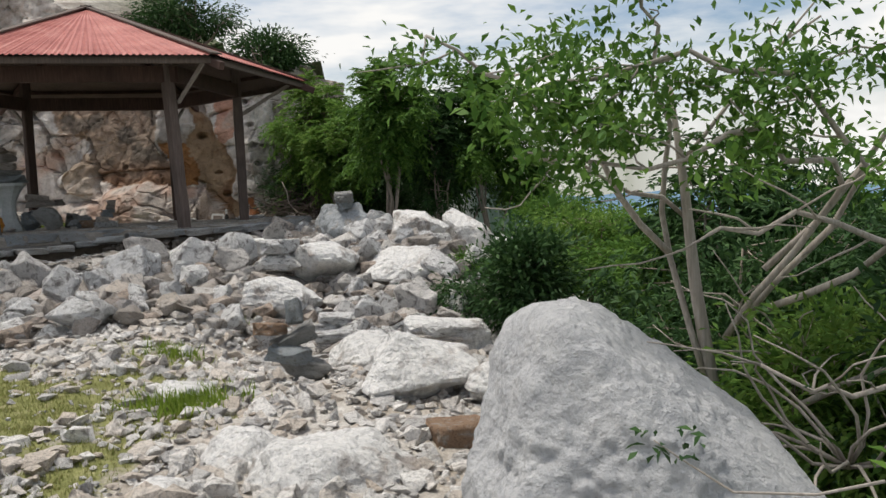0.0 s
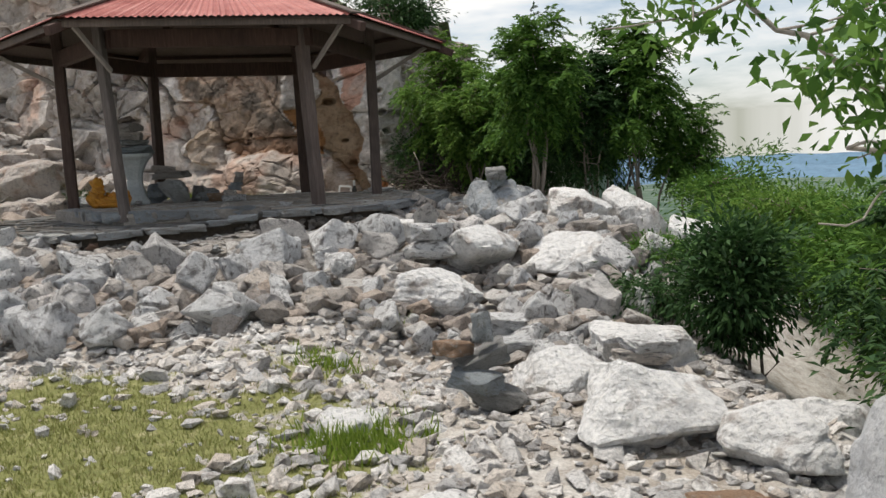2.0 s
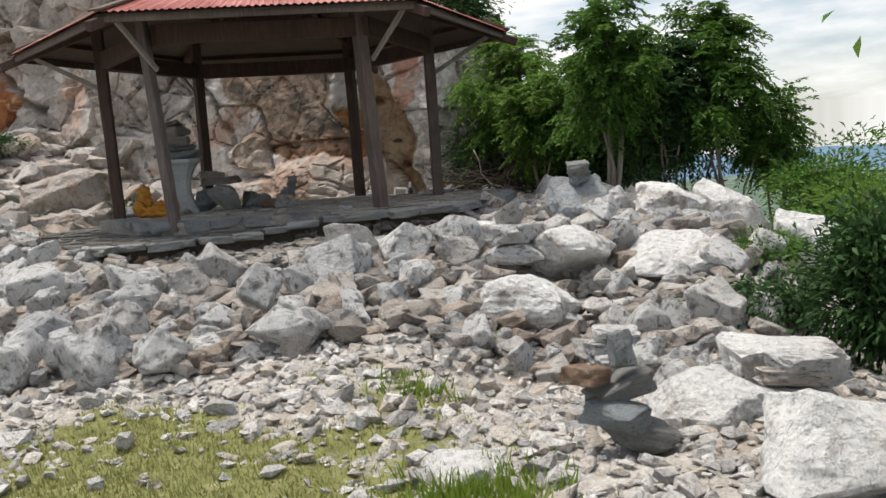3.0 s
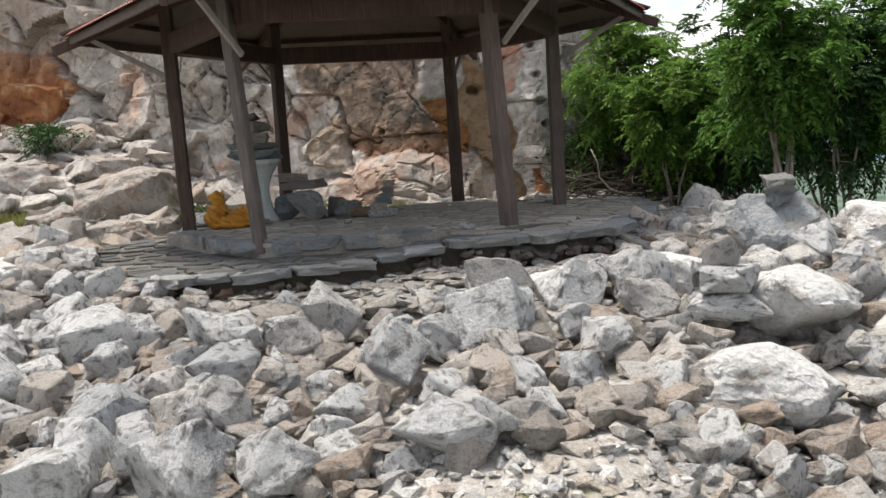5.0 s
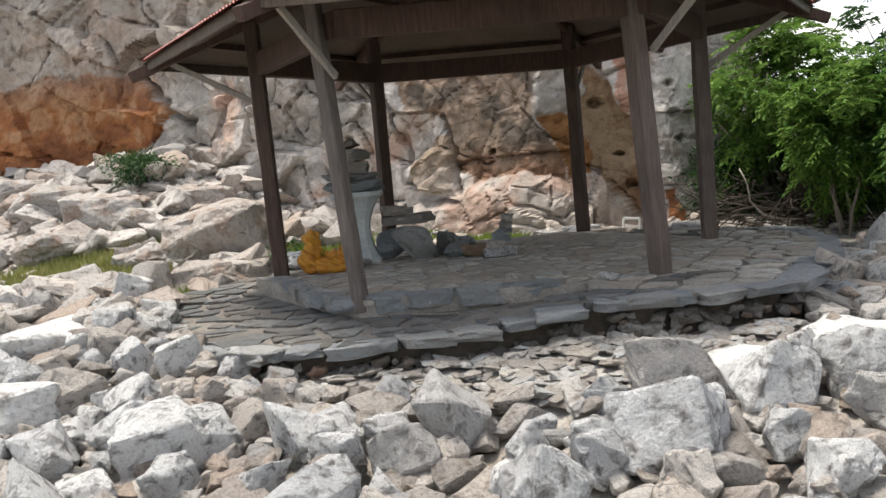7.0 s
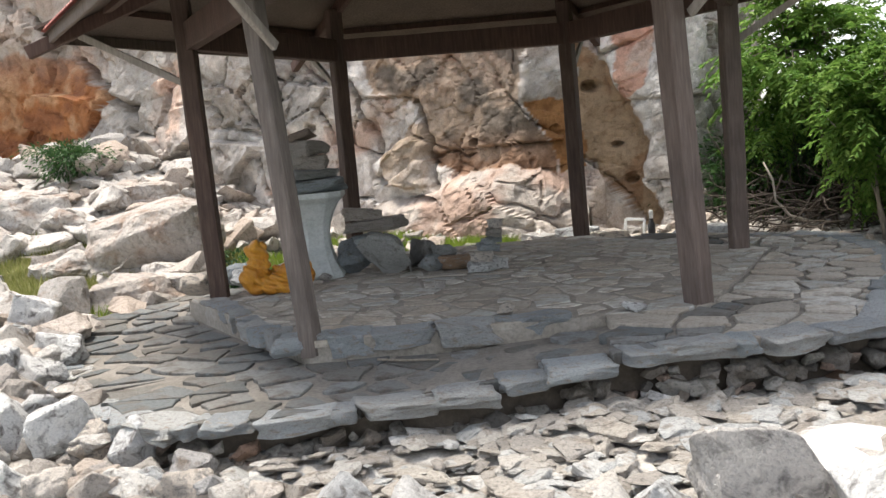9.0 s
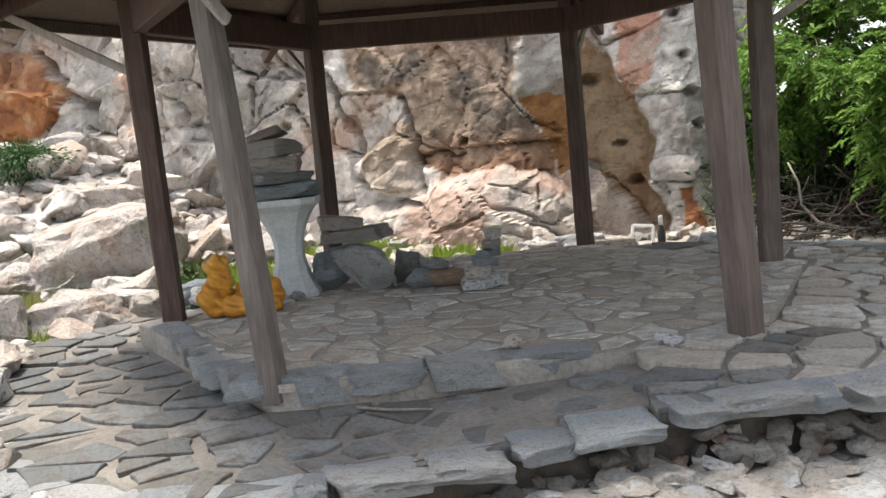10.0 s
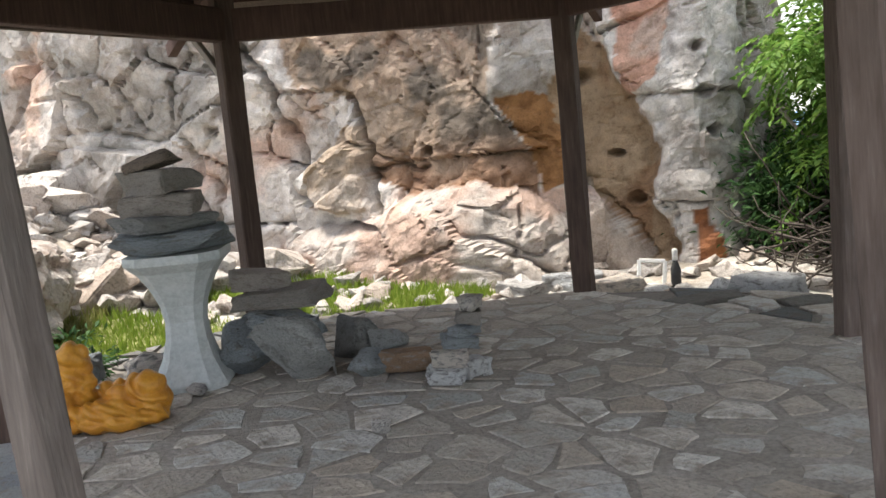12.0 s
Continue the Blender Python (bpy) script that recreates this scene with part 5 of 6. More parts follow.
# leafy sprig that lies across the great boulder
sprig = thing("sprig", (5.13, -6.2, -0.45), "thin leafy sprig lying across the great boulder", "sprig")
stalk = [(0.62, 0.05, -0.1), (0.4, 0.0, -0.12), (0.15, -0.02, -0.1), (0.0, 0.0, 0.0), (-0.08, 0.0, 0.06)]
part("stalk", tube(bmesh.new(), stalk, [0.006, 0.005, 0.004, 0.003, 0.002], 5), M_TWIG, sprig, smooth=True)
tufts = np.concatenate([np.array(p) + r7.normal(0, 0.025, (9, 3)) for p in ((-0.08, 0, 0.06), (-0.02, 0, 0.03), (0.06, 0, 0.05))])
leafy = new("leaves", leaves_mesh("leaves", tufts, r7.normal(0, 0.6, tufts.shape), 0.045, M_LEAFDARK, 83, 0.1, 0.45))
leafy.parent = sprig

# tangle of dead brushwood behind the terrace
bm = bmesh.new()
for k in range(300):
    x, y = r7.uniform(0.15, 2.4), r7.uniform(6.75, 7.9)
    p = np.array((x, y, gz_at(x, y) + r7.uniform(0, 0.45)))
    d = r7.normal(0, 1, 3) * np.array((1, 0.6, 0.55))
    d /= np.linalg.norm(d)
    pts = [p]
    for q in range(5):
        d = d + r7.normal(0, 0.25, 3)
        d /= np.linalg.norm(d)
        pts.append(pts[-1] + d * r7.uniform(0.08, 0.2))
    rr_ = r7.uniform(0.004, 0.013)
    tube(bm, pts, [rr_ * (1 - 0.1 * q) for q in range(6)], 4)
tagged(new("brushwood", bm_mesh("brushwood", bm, M_DEADWOOD, True)), "tangled dead brushwood under the trees", "brushwood", kind="stuff")
bm = bmesh.new()
tube(bm, [(1.05, 6.9, -0.02), (0.85, 6.85, 0.05), (0.72, 6.8, 0.22), (0.7, 6.8, 0.42), (0.62, 6.8, 0.6)], [0.016, 0.015, 0.013, 0.011, 0.008], 6)
tagged(new("branch", bm_mesh("branch", bm, M_TWIG, True)), "pale crooked branch leaning in the brushwood", "branch")
bm = bmesh.new()
tube(bm, [(1.2, 6.6, 0.98), (1.4, 6.58, 0.74), (1.63, 6.6, 0.47), (1.86, 6.62, 0.2), (2.1, 6.6, -0.2)], [0.005, 0.006, 0.006, 0.007, 0.008], 5)
tagged(new("stem", bm_mesh("stem", bm, M_TWIG, True)), "long thin bare stem leaning through the trees", "stem")
# small bush on the scree
plant("shrub", root(-8.1, 7.0), (-8.1, 7.0, gz_at(-8.1, 7.0) + 0.3), (0.5, 0.35, 0.25), "small dark bush on the scree", "shrub", 24, 2200, 0.07, M_LEAFDARK, 611, 4, 0.012, 0.12)
plant("shrub", root(-4.0, 4.5), (-4.0, 4.5, gz_at(-4.0, 4.5) + 0.22), (0.2, 0.2, 0.16), "small dark green weed by a boulder", "weed", 10, 700, 0.06, M_LEAFDARK, 615, 3, 0.008, 0.07)


def grass(name, label, spots, mat, seed):
    """Blades of grass, three-sided slivers."""
    r = np.random.RandomState(seed)
    n = len(spots)
    S = np.array(spots)
    h = S[:, 3]
    a = r.uniform(0, 6.28, n)
    w = h * 0.07 + 0.0018
    tip = np.stack([r.normal(0, 0.35, n) * h, r.normal(0, 0.35, n) * h, h], 1)
    b0 = S[:, :3] + np.stack([np.cos(a) * w, np.sin(a) * w, 0 * a], 1)
    b1 = S[:, :3] - np.stack([np.cos(a) * w, np.sin(a) * w, 0 * a], 1)
    V = np.stack([b0, b1, S[:, :3] + tip], 1).reshape(-1, 3)
    me = bpy.data.meshes.new(name)
    me.vertices.add(len(V))
    me.vertices.foreach_set("co", V.astype(np.float32).ravel())
    me.loops.add(n * 3)
    me.loops.foreach_set("vertex_index", np.arange(n * 3, dtype=np.int32))
    me.polygons.add(n)
    me.polygons.foreach_set("loop_start", np.arange(0, n * 3, 3, dtype=np.int32))
    me.materials.append(mat)
    me.update(calc_edges=True)
    tagged(new(name, me), label, "grass", kind="stuff")


X = r9.uniform(-2.4, 3.6, 120000)
Y = r9.uniform(-6.6, -1.6, 120000)
T = turf_mask(X, Y)
ok = (r9.rand(len(X)) < T * 1.1) & (T > 0.12)
X, Y = X[ok][:42000], Y[ok][:42000]
grass("grass", "thin yellow-green grass between the stones", np.stack([X, Y, ground_z(X, Y) - 0.004, r9.uniform(0.012, 0.042, len(X))], 1), M_GRASS, 3)
X, Y = r9.uniform(-8.4, -1.6, 90000), r9.uniform(2.6, 7.8, 90000)
T = turf_mask(X, Y)
ok = (T > 0.3) & np.array([not in_poly(a, b, OUT) for a, b in zip(X, Y)])
X, Y = X[ok], Y[ok]
lush = X > -4.9
grass("grass", "lush bright green grass behind the terrace", np.stack([X, Y, ground_z(X, Y) - 0.004, r9.uniform(0.04, 0.12, len(X))], 1)[lush][:9000], M_GREENGRASS, 4)
grass("grass", "yellow-green grass on the slope below the cliff", np.stack([X, Y, ground_z(X, Y) - 0.004, r9.uniform(0.04, 0.14, len(X))], 1)[~lush][:16000], M_GRASS, 6)
gt = []
for cx_, cy_, n_, rad, h_ in ((2.55, -3.45, 900, 0.16, 0.09), (1.9, -1.9, 250, 0.12, 0.08), (2.0, -0.75, 160, 0.08, 0.1), (0.0, -1.15, 200, 0.1, 0.1), (-0.9, -1.0, 160, 0.1, 0.08)):
    gt += [(cx_ + a, cy_ + b, gz_at(cx_ + a, cy_ + b), h_ * c) for a, b, c in zip(r9.normal(0, rad, n_), r9.normal(0, rad, n_), r9.uniform(0.5, 1.4, n_))]
grass("grass_tuft", "fresh green tufts among the stones", gt, M_GREENGRASS, 5)

# ---- things on the terrace ----
def loft(bm, rings):
    made = [[bm.verts.new(p) for p in ring_] for ring_ in rings]
    m = len(made[0])
    for r0, r1 in zip(made, made[1:]):
        for i in range(m):
            bm.faces.new((r0[i], r0[(i + 1) % m], r1[(i + 1) % m], r1[i]))
    bm.faces.new(made[0][::-1])
    bm.faces.new(made[-1])
    return bm


def square_ring(w, z, turn=0.0, cut=0.18):
    pts = []
    for sx, sy in ((1, -1), (1, 1), (-1, 1), (-1, -1)):
        for k in (0, 1):
            first = (sx * sy < 0) == (k == 0)
            x, y = sx * w / 2, sy * w / 2
            if first:
                x -= sx * w * cut
            else:
                y -= sy * w * cut
            c, s = math.cos(turn), math.sin(turn)
            pts.append((x * c - y * s, x * s + y * c, z))
    return pts


pedestal = thing("pedestal", (-2.97, 4.2, 0.0), "waisted pale grey concrete pedestal holding stacked stones", "pedestal")
for nm, prof in (("base", ((0.40, 0.0), (0.405, 0.02), (0.40, 0.035), (0.36, 0.07))), ("shaft", ((0.36, 0.07), (0.27, 0.16), (0.215, 0.27), (0.2, 0.36), (0.225, 0.45), (0.3, 0.55), (0.40, 0.64), (0.47, 0.675))), ("top_slab", ((0.47, 0.675), (0.50, 0.69), (0.505, 0.71), (0.50, 0.735)))):
    part(nm, loft(bmesh.new(), [square_ring(w, z, 0.35) for w, z in prof]), M_CONCRETE, pedestal)
z = 0.735
for me, w, d, h, dx, tn, tl_ in ((SLABS[0], 0.66, 0.5, 0.13, -0.03, 15, 0), (SLABS[1], 0.52, 0.42, 0.10, -0.04, 60, 2), (TANS[0], 0.42, 0.34, 0.13, -0.05, 20, 0), (TANS[1], 0.38, 0.32, 0.15, -0.05, 165, 3), (DARK, 0.3, 0.24, 0.09, -0.1, 10, -16)):
    put("stone", me, -2.97 + dx, 4.2, z + h * 0.44, (w, d, h), tn, "flat stone stacked on the pedestal", "stone", "stones on the pedestal", (0, tl_))
    z += h * 0.86

for me, x, y, zz, w, d, h, tn, lab, tl_ in (
    (BLUNT[0], -2.3, 4.24, 0.17, 0.5, 0.24, 0.37, 14, "blunt blue-grey stone leaning beside the pedestal", (-14, 4)),
    (BLUNT[1], -2.66, 4.42, 0.14, 0.40, 0.34, 0.30, 70, "blue-grey stone in a low pile", (0, 0)),
    (BLUNT[2], -2.55, 4.62, 0.22, 0.55, 0.36, 0.2, 10, "blue-grey stone in a low pile", (0, 0)),
    (TANS[2], -2.48, 4.55, 0.40, 0.54, 0.34, 0.11, 5, "long grey slab topping a low pile", (0, -3)),
    (TANS[0], -2.64, 4.6, 0.49, 0.36, 0.3, 0.12, 40, "brownish stone on a low pile", (0, 6)),
    (BLUNT[3], -2.1, 4.7, 0.12, 0.3, 0.3, 0.26, 100, "blue-grey stone in a low pile", (0, 0)),
    (BLUNT[1], -1.98, 4.32, 0.07, 0.24, 0.2, 0.15, 40, "small slate stone on the terrace", (0, 10)),
    (RUST[0], -1.8, 4.4, 0.06, 0.3, 0.16, 0.13, 20, "reddish stone lying on the terrace", (0, 0)),
    (BLUNT[3], -1.95, 4.55, 0.14, 0.24, 0.2, 0.13, 140, "small slate stone on the terrace", (0, 0)),
    (LIB[2], -2.72, 3.98, 0.03, 0.13, 0.1, 0.08, 20, "small pale stone on the terrace", (0, 0)),
    (LIB[9], -3.35, 4.3, 0.07, 0.3, 0.22, 0.18, 60, "grey stone at the terrace edge", (0, 0)),
    (LIB[11], -3.5, 3.85, 0.06, 0.34, 0.24, 0.18, 10, "grey stone at the terrace edge", (0, 0)),
    (SLABS[5], -3.75, 4.15, 0.06, 0.4, 0.26, 0.18, 100, "dark stone at the terrace edge", (0, 0)),
    (LIB[13], -3.9, 3.7, 0.05, 0.3, 0.28, 0.2, 30, "grey stone at the terrace edge", (0, 0)),
    (FLAT[0], -1.52, 4.16, 0.045, 0.22, 0.16, 0.10, 5, "pale block under a small stack", (0, 0)),
    (FLAT[1], -1.5, 4.2, 0.125, 0.2, 0.15, 0.09, 15, "pale block in a small stack", (0, 0)),
    (FLAT[2], -1.42, 4.3, 0.05, 0.18, 0.14, 0.11, 60, "grey block beside a small stack", (0, 0)),
    (SLABS[1], -1.46, 4.28, 0.19, 0.2, 0.15, 0.07, 25, "thin grey stone in a small stack", (0, 8)),
    (SLABS[2], -1.44, 4.3, 0.245, 0.17, 0.13, 0.06, 70, "grey stone in a small stack", (0, 0)),
    (TANS[1], -1.42, 4.32, 0.305, 0.14, 0.11, 0.075, 20, "brownish stone near the top of a small stack", (0, 5)),
    (FLAT[4], -1.41, 4.34, 0.375, 0.12, 0.1, 0.08, 70, "pale stone near the top of a small stack", (0, 0)),
    (LIB[0], -1.61, 3.5, 0.025, 0.085, 0.07, 0.06, 0, "small white stone on the flags", (0, 0)),
    (LIB[12], -0.8, 2.45, 0.035, 0.11, 0.08, 0.08, 40, "small white stone on the step", (0, 0)),
    (LIB[14], -0.05, 2.55, 0.03, 0.15, 0.09, 0.07, 10, "small white stone on the flags", (0, 0)),
):
    put("stone", me, x - (0.1 if x < -2 and x > -3 else 0), y, zz, (w, d, h), tn, lab, "stone", "", tl_)

# seated figure without a head, one plain gilded lump of glaze
bm = bmesh.new()
for cx_, cy_, cz_, rx_, ry_, rz_, sd in ((0.0, 0.0, 0.05, 0.25, 0.15, 0.06, 1), (-0.14, 0.0, 0.2, 0.085, 0.075, 0.15, 2), (-0.145, 0.0, 0.33, 0.075, 0.065, 0.075, 3), (0.16, -0.02, 0.13, 0.12, 0.09, 0.1, 4), (0.0, -0.1, 0.1, 0.17, 0.05, 0.055, 5), (0.03, 0.03, 0.16, 0.1, 0.045, 0.05, 6), (-0.2, -0.06, 0.12, 0.07, 0.06, 0.1, 7), (0.08, -0.07, 0.16, 0.09, 0.03, 0.03, 8)):
    bmesh.ops.create_icosphere(bm, subdivisions=4, radius=1.0, matrix=Matrix.Translation((cx_, cy_, cz_)) @ Matrix.Diagonal((rx_, ry_, rz_, 1)))
co = np.array([v.co[:] for v in bm.verts])
fold = -0.01 + 0.024 * np.abs(np.sin(co[:, 0] * 30 + co[:, 2] * 34 + 3 * fbm(co[:, 0] * 6, co[:, 1] * 6, co[:, 2] * 6, 2, 8))) + 0.018 * fbm(co[:, 0] * 9, co[:, 1] * 9, co[:, 2] * 9, 3, 18)
bm.normal_update()
for v, f in zip(bm.verts, fold):
    v.co = v.co + v.normal * float(f)
    v.co.z = max(v.co.z, 0.002)
statue = new("statue", bm_mesh("statue", bm, M_GOLD, False))
skin = statue.modifiers.new("skin", "REMESH")
skin.mode, skin.voxel_size = "VOXEL", 0.007
statue.matrix_basis = pose(-2.98, 3.52, 0.0, 0, 0, 22) @ Matrix.Scale(1.04, 4)
tagged(statue, "broken orange gilded seated statue without a head", "statue")

# things by the back edge
bm = bmesh.new()
gzz = gz_at(-0.74, 7.25)
for a_, b_ in (((0, 0, 0), (0.2, 0, 0)), ((0.2, 0, 0), (0.2, 0, 0.2)), ((0.2, 0, 0.2), (0, 0, 0.2)), ((0, 0, 0.2), (0, 0, 0))):
    box(bm, a_, b_, 0.03, 0.03, bevel=0.004)
fr = new("frame", bm_mesh("frame", bm, M_WHITEPAINT))
fr.matrix_basis = Matrix.Translation((-0.84, 7.2, gzz + 0.03)) @ pose(0, 0, 0, -18, 6, 10)
tagged(fr, "small white painted frame leaning by the terrace edge", "frame")
bt = thing("bottle", (-0.55, 7.2, gzz), "small dark bottle with a white top", "bottle")
bm = bmesh.new()
tube(bm, [(0, 0, 0), (0, 0, 0.01), (0, 0, 0.15), (0, 0, 0.19), (0, 0, 0.22)], [0.035, 0.04, 0.04, 0.025, 0.018], 14)
part("body", bm, M_BLACKISH, bt, smooth=True)
bm = bmesh.new()
tube(bm, [(0, 0, 0.22), (0, 0, 0.3), (0, 0, 0.31)], [0.022, 0.022, 0.016], 12)
part("cap", bm, M_WHITEPAINT, bt, "white cap", smooth=True)
for i, (x, y, w, h) in enumerate(((-1.35, 7.1, 0.5, 0.2), (-1.0, 7.0, 0.4, 0.16), (-0.2, 6.75, 0.34, 0.2), (0.1, 6.6, 0.5, 0.26), (0.75, 6.2, 0.5, 0.2), (1.15, 6.05, 0.42, 0.2), (1.5, 5.6, 0.4, 0.18), (-1.75, 6.95, 0.4, 0.14), (0.45, 6.35, 0.36, 0.16), (1.62, 5.1, 0.36, 0.16), (-0.65, 6.85, 0.3, 0.12), (1.7, 4.5, 0.4, 0.2))):
    rest("rock", FLAT[i % 5] if i % 2 else LIB[i], x, y, (w, w * 0.7, h), i * 47, "pale stone along the back of the terrace", "rock", 0.25)
bm = bmesh.new()
tube(bm, [(-1.38, 1.86, -0.115), (-1.2, 1.82, -0.11), (-1.0, 1.83, -0.105)], [0.008, 0.008, 0.005], 6)
tagged(new("stick", bm_mesh("stick", bm, M_BARK, True)), "dry brown stick lying on the flags", "stick")

# ---- flagstones ----
def clip(poly, px, py, nx_, ny_):
    """Keeps the side of a polygon that lies against the normal."""
    out = []
    for i in range(len(poly)):
        a, b = poly[i], poly[(i + 1) % len(poly)]
        da, db = (a[0] - px) * nx_ + (a[1] - py) * ny_, (b[0] - px) * nx_ + (b[1] - py) * ny_
        if da <= 0:
            out.append(a)
        if (da < 0) != (db < 0) and abs(da - db) > 1e-9:
            f = da / (da - db)
            out.append((a[0] + (b[0] - a[0]) * f, a[1] + (b[1] - a[1]) * f))
    return out


def edge_normals(poly):
    for i in range(len(poly)):
        a, b = poly[i], poly[(i + 1) % len(poly)]
        l_ = math.dist(a, b)
        yield a, b, ((b[1] - a[1]) / l_, -(b[0] - a[0]) / l_)


def flag_cells(spacing, inside_, seed, joint):
    r = random.Random(seed)
    sites = []
    yv = 0.4
    while yv < 7.1:
        xv = -4.8
        while xv < 1.8:
            x, y = xv + r.uniform(-0.5, 0.5) * spacing * 1.15, yv + r.uniform(-0.5, 0.5) * spacing * 0.9
            if inside_(x, y):
                sites.append((x, y))
            xv += spacing * 1.15
        yv += spacing * 0.9
    for i, (x, y) in enumerate(sites):
        cell = [(x - 0.5, y - 0.5), (x + 0.5, y - 0.5), (x + 0.5, y + 0.5), (x - 0.5, y + 0.5)]
        for j, (u, v) in enumerate(sites):
            d = math.hypot(u - x, v - y)
            if j != i and d < 1.1:
                cell = clip(cell, (x + u) / 2 - (u - x) / d * joint, (y + v) / 2 - (v - y) / d * joint, (u - x) / d, (v - y) / d)
        yield x, y, cell


def flag(x, y, cell, z, thick, r, mat):
    cx_, cy_ = sum(a for a, b in cell) / len(cell), sum(b for a, b in cell) / len(cell)
    k = r.choice((0.7, 0.85, 0.95, 1.0, 1.02))
    cell = [(cx_ + (a - cx_) * k * r.uniform(0.86, 1.03) + r.uniform(-0.02, 0.02), cy_ + (b - cy_) * k * r.uniform(0.86, 1.03) + r.uniform(-0.02, 0.02)) for a, b in cell]
    cell = [q for a, b in zip(cell, cell[1:] + cell[:1]) for q in (a, ((a[0] + b[0]) / 2 + r.uniform(-0.012, 0.012), (a[1] + b[1]) / 2 + r.uniform(-0.012, 0.012)))]
    bm = bmesh.new()
    tl0, tl1 = r.uniform(-0.008, 0.008), r.uniform(-0.008, 0.008)
    rings = []
    for inset, zz in ((1.0, -thick), (1.0, -0.005), (0.975, 0.0)):
        rings.append([bm.verts.new(((a - cx_) * inset, (b - cy_) * inset, zz + (tl0 * (a - cx_) + tl1 * (b - cy_) if zz > -thick else 0))) for a, b in cell])
    m = len(cell)
    for r0, r1 in zip(rings, rings[1:]):
        for i in range(m):
            bm.faces.new((r0[i], r0[(i + 1) % m], r1[(i + 1) % m], r1[i]))
    bm.faces.new(rings[-1])
    ob = new("flagstone", bm_mesh("flagstone", bm, mat))
    ob.parent = platform
    ob.location = local((cx_, cy_, z))


fr_ = random.Random(5)
hexin = list(edge_normals(INNER))
for x, y, cell in flag_cells(0.24, lambda a, b: in_poly(a, b, INNER), 31, 0.011):
    for a, b, (nx_, ny_) in hexin:
        cell = clip(cell, a[0] - nx_ * 0.003, a[1] - ny_ * 0.003, nx_, ny_)
    if len(cell) > 2:
        flag(x, y, cell, 0.0015 + fr_.uniform(-0.001, 0.004), 0.04, fr_, M_FLAG)
outed = list(edge_normals(OUT))
for x, y, cell in flag_cells(0.265, lambda a, b: in_poly(a, b, OUT) and not in_poly(a, b, INNER), 37, 0.012):
    worst = max(hexin, key=lambda e: (x - e[0][0]) * e[2][0] + (y - e[0][1]) * e[2][1])
    cell = clip(cell, worst[0][0] + worst[2][0] * 0.003, worst[0][1] + worst[2][1] * 0.003, -worst[2][0], -worst[2][1])
    for a, b, (nx_, ny_) in outed:
        vx, vy = b[0] - a[0], b[1] - a[1]
        t_ = max(0, min(1, ((x - a[0]) * vx + (y - a[1]) * vy) / (vx * vx + vy * vy)))
        if math.hypot(x - a[0] - t_ * vx, y - a[1] - t_ * vy) < 0.6:
            cell = clip(cell, a[0] + nx_ * 0.03, a[1] + ny_ * 0.03, nx_, ny_)
    if len(cell) > 2:
        # left flags take the slate that is darkened against the daylight
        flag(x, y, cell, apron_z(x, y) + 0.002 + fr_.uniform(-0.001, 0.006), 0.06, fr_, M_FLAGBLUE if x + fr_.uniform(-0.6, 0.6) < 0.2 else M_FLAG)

EDGES = [rock_mesh("edge_slab", 330 + i, M_EDGE, 2, 14, 0.09, 0.8) for i in range(9)]


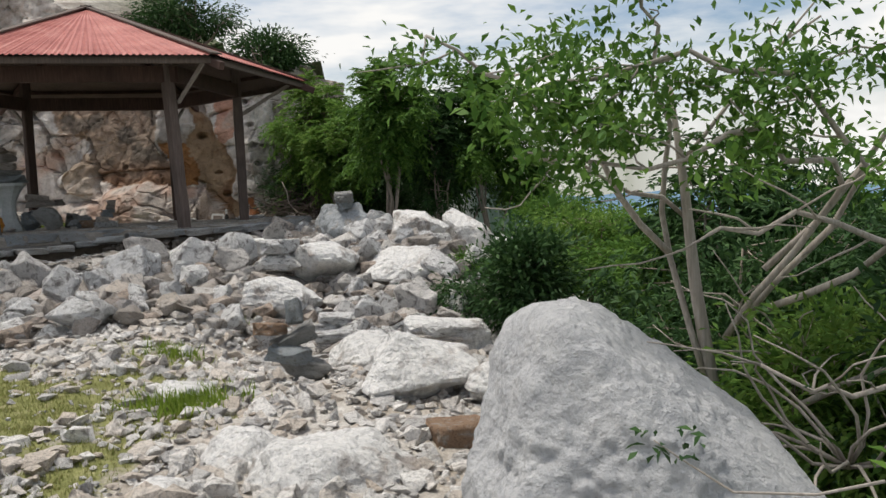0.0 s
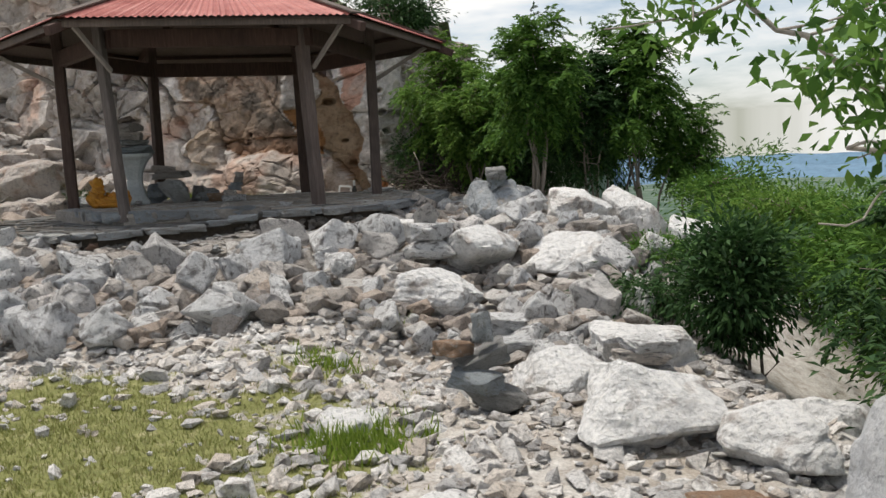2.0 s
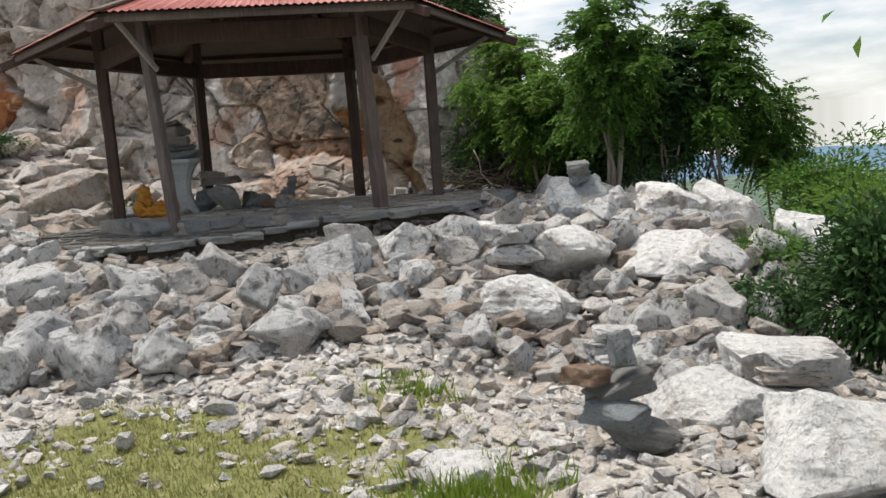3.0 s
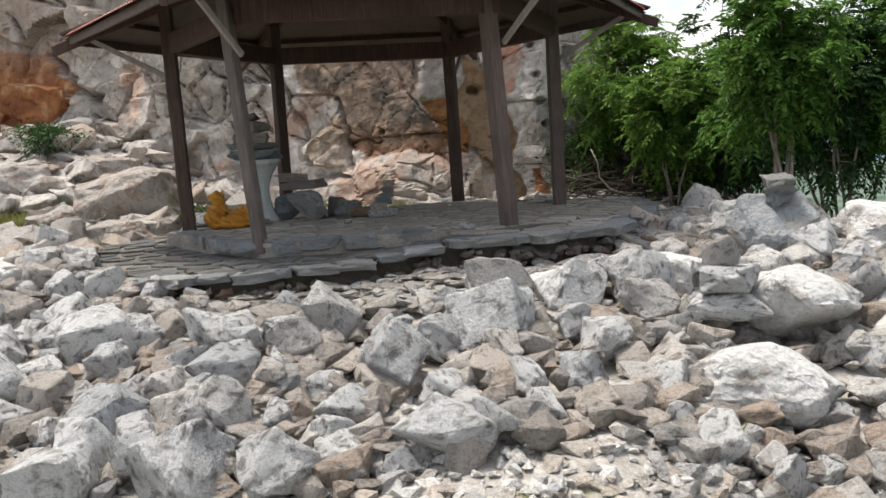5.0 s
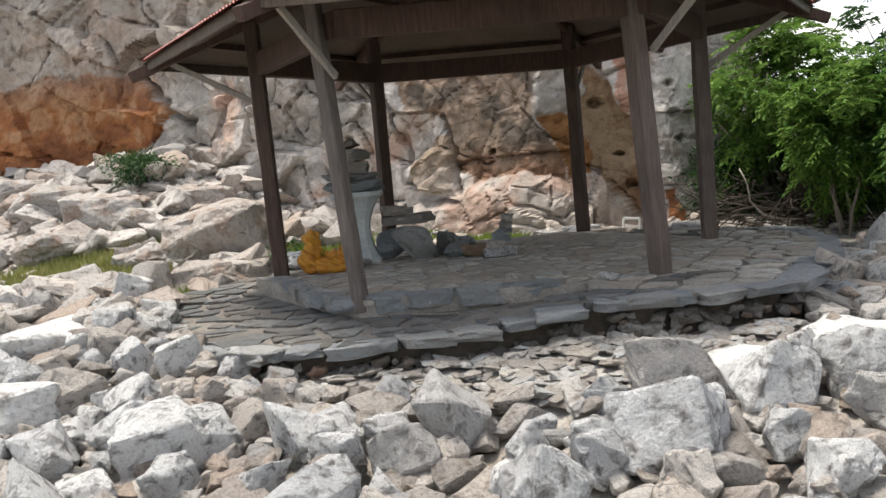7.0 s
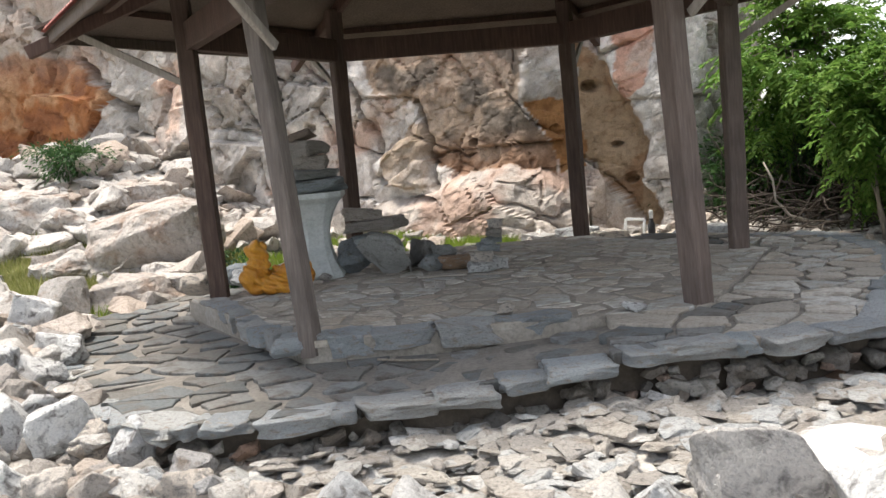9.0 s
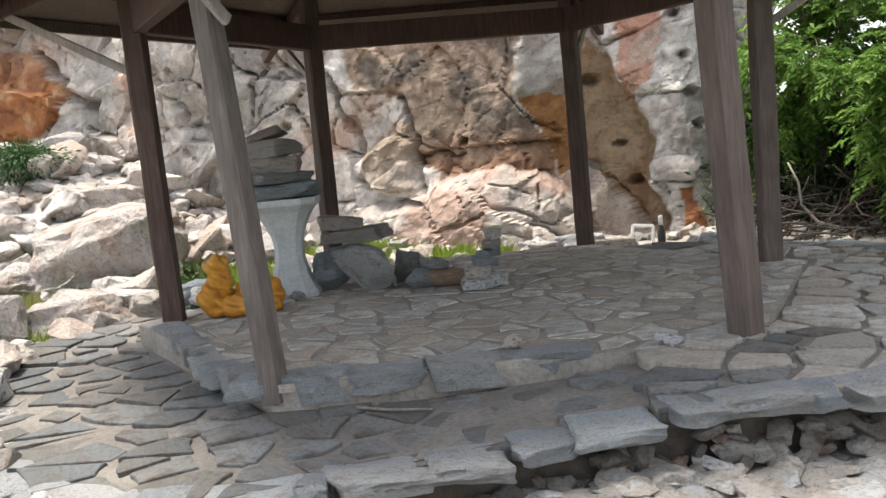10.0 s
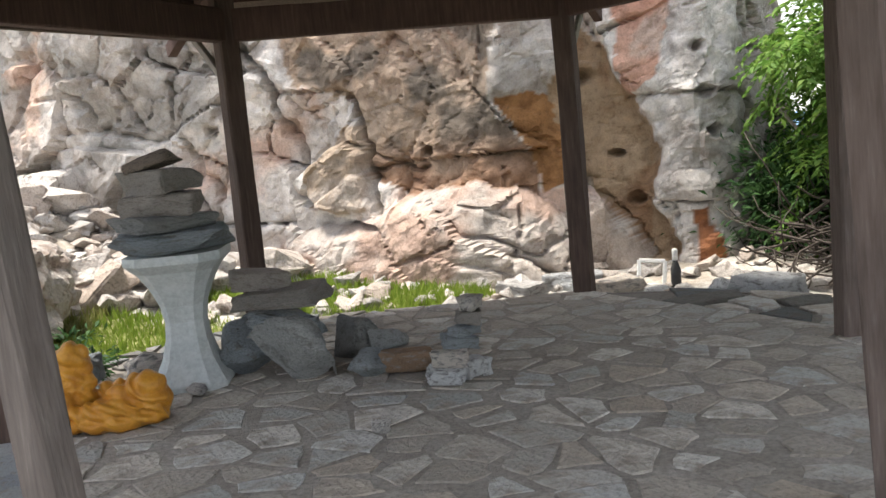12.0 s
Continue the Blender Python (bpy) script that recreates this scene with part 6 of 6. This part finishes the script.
def edge_row(name, line, lens, depth, thick, z_of, jitter, label):
    r = random.Random(len(line) * 7 + int(depth * 100))
    for (ax, ay), (bx, by) in zip(line, line[1:]):
        total = math.dist((ax, ay), (bx, by))
        s = 0.0
        while s < total - 0.05:
            l_ = min(r.uniform(*lens), total - s)
            f = (s + l_ / 2) / total
            x, y = ax + (bx - ax) * f, ay + (by - ay) * f
            ob = new(name, r.choice(EDGES))
            ob.parent = platform
            th = thick * r.uniform(0.8, 1.2)
            m = Matrix.Translation(local((x + r.uniform(-jitter, jitter), y + r.uniform(-jitter, jitter), z_of(x, y) - th * 0.40))) @ pose(0, 0, 0, r.uniform(-3, 3), r.uniform(-3, 3), math.degrees(math.atan2(by - ay, bx - ax)) + r.uniform(-7, 7))
            ob.matrix_basis = m @ Matrix.Diagonal((l_ * 1.12, depth * r.uniform(0.85, 1.15), th, 1))
            tagged(ob, label)
            s += l_


edge_row("edge_slab", OUT[0:5], (0.2, 0.42), 0.26, 0.085, lambda a, b: apron_z(a, b) + 0.006, 0.03, "")
edge_row("edge_slab", OUT[4:9], (0.2, 0.6), 0.3, 0.085, lambda a, b: apron_z(a, b) + 0.014, 0.03, "thick blue-grey edge slab")
edge_row("edge_slab", OUT[8:12], (0.25, 0.45), 0.24, 0.1, lambda a, b: apron_z(a, b) + 0.01, 0.03, "")
edge_row("step_slab", [(-2.02, 1.9), (-1.45, 2.02), (-0.4, 2.44)], (0.28, 0.46), 0.24, 0.14, lambda a, b: 0.02, 0.02, "blue-grey step slab")
edge_row("step_slab", [(-3.42, 3.2), (-2.7, 2.58), (-2.06, 1.98)], (0.18, 0.32), 0.2, 0.13, lambda a, b: 0.01, 0.03, "")
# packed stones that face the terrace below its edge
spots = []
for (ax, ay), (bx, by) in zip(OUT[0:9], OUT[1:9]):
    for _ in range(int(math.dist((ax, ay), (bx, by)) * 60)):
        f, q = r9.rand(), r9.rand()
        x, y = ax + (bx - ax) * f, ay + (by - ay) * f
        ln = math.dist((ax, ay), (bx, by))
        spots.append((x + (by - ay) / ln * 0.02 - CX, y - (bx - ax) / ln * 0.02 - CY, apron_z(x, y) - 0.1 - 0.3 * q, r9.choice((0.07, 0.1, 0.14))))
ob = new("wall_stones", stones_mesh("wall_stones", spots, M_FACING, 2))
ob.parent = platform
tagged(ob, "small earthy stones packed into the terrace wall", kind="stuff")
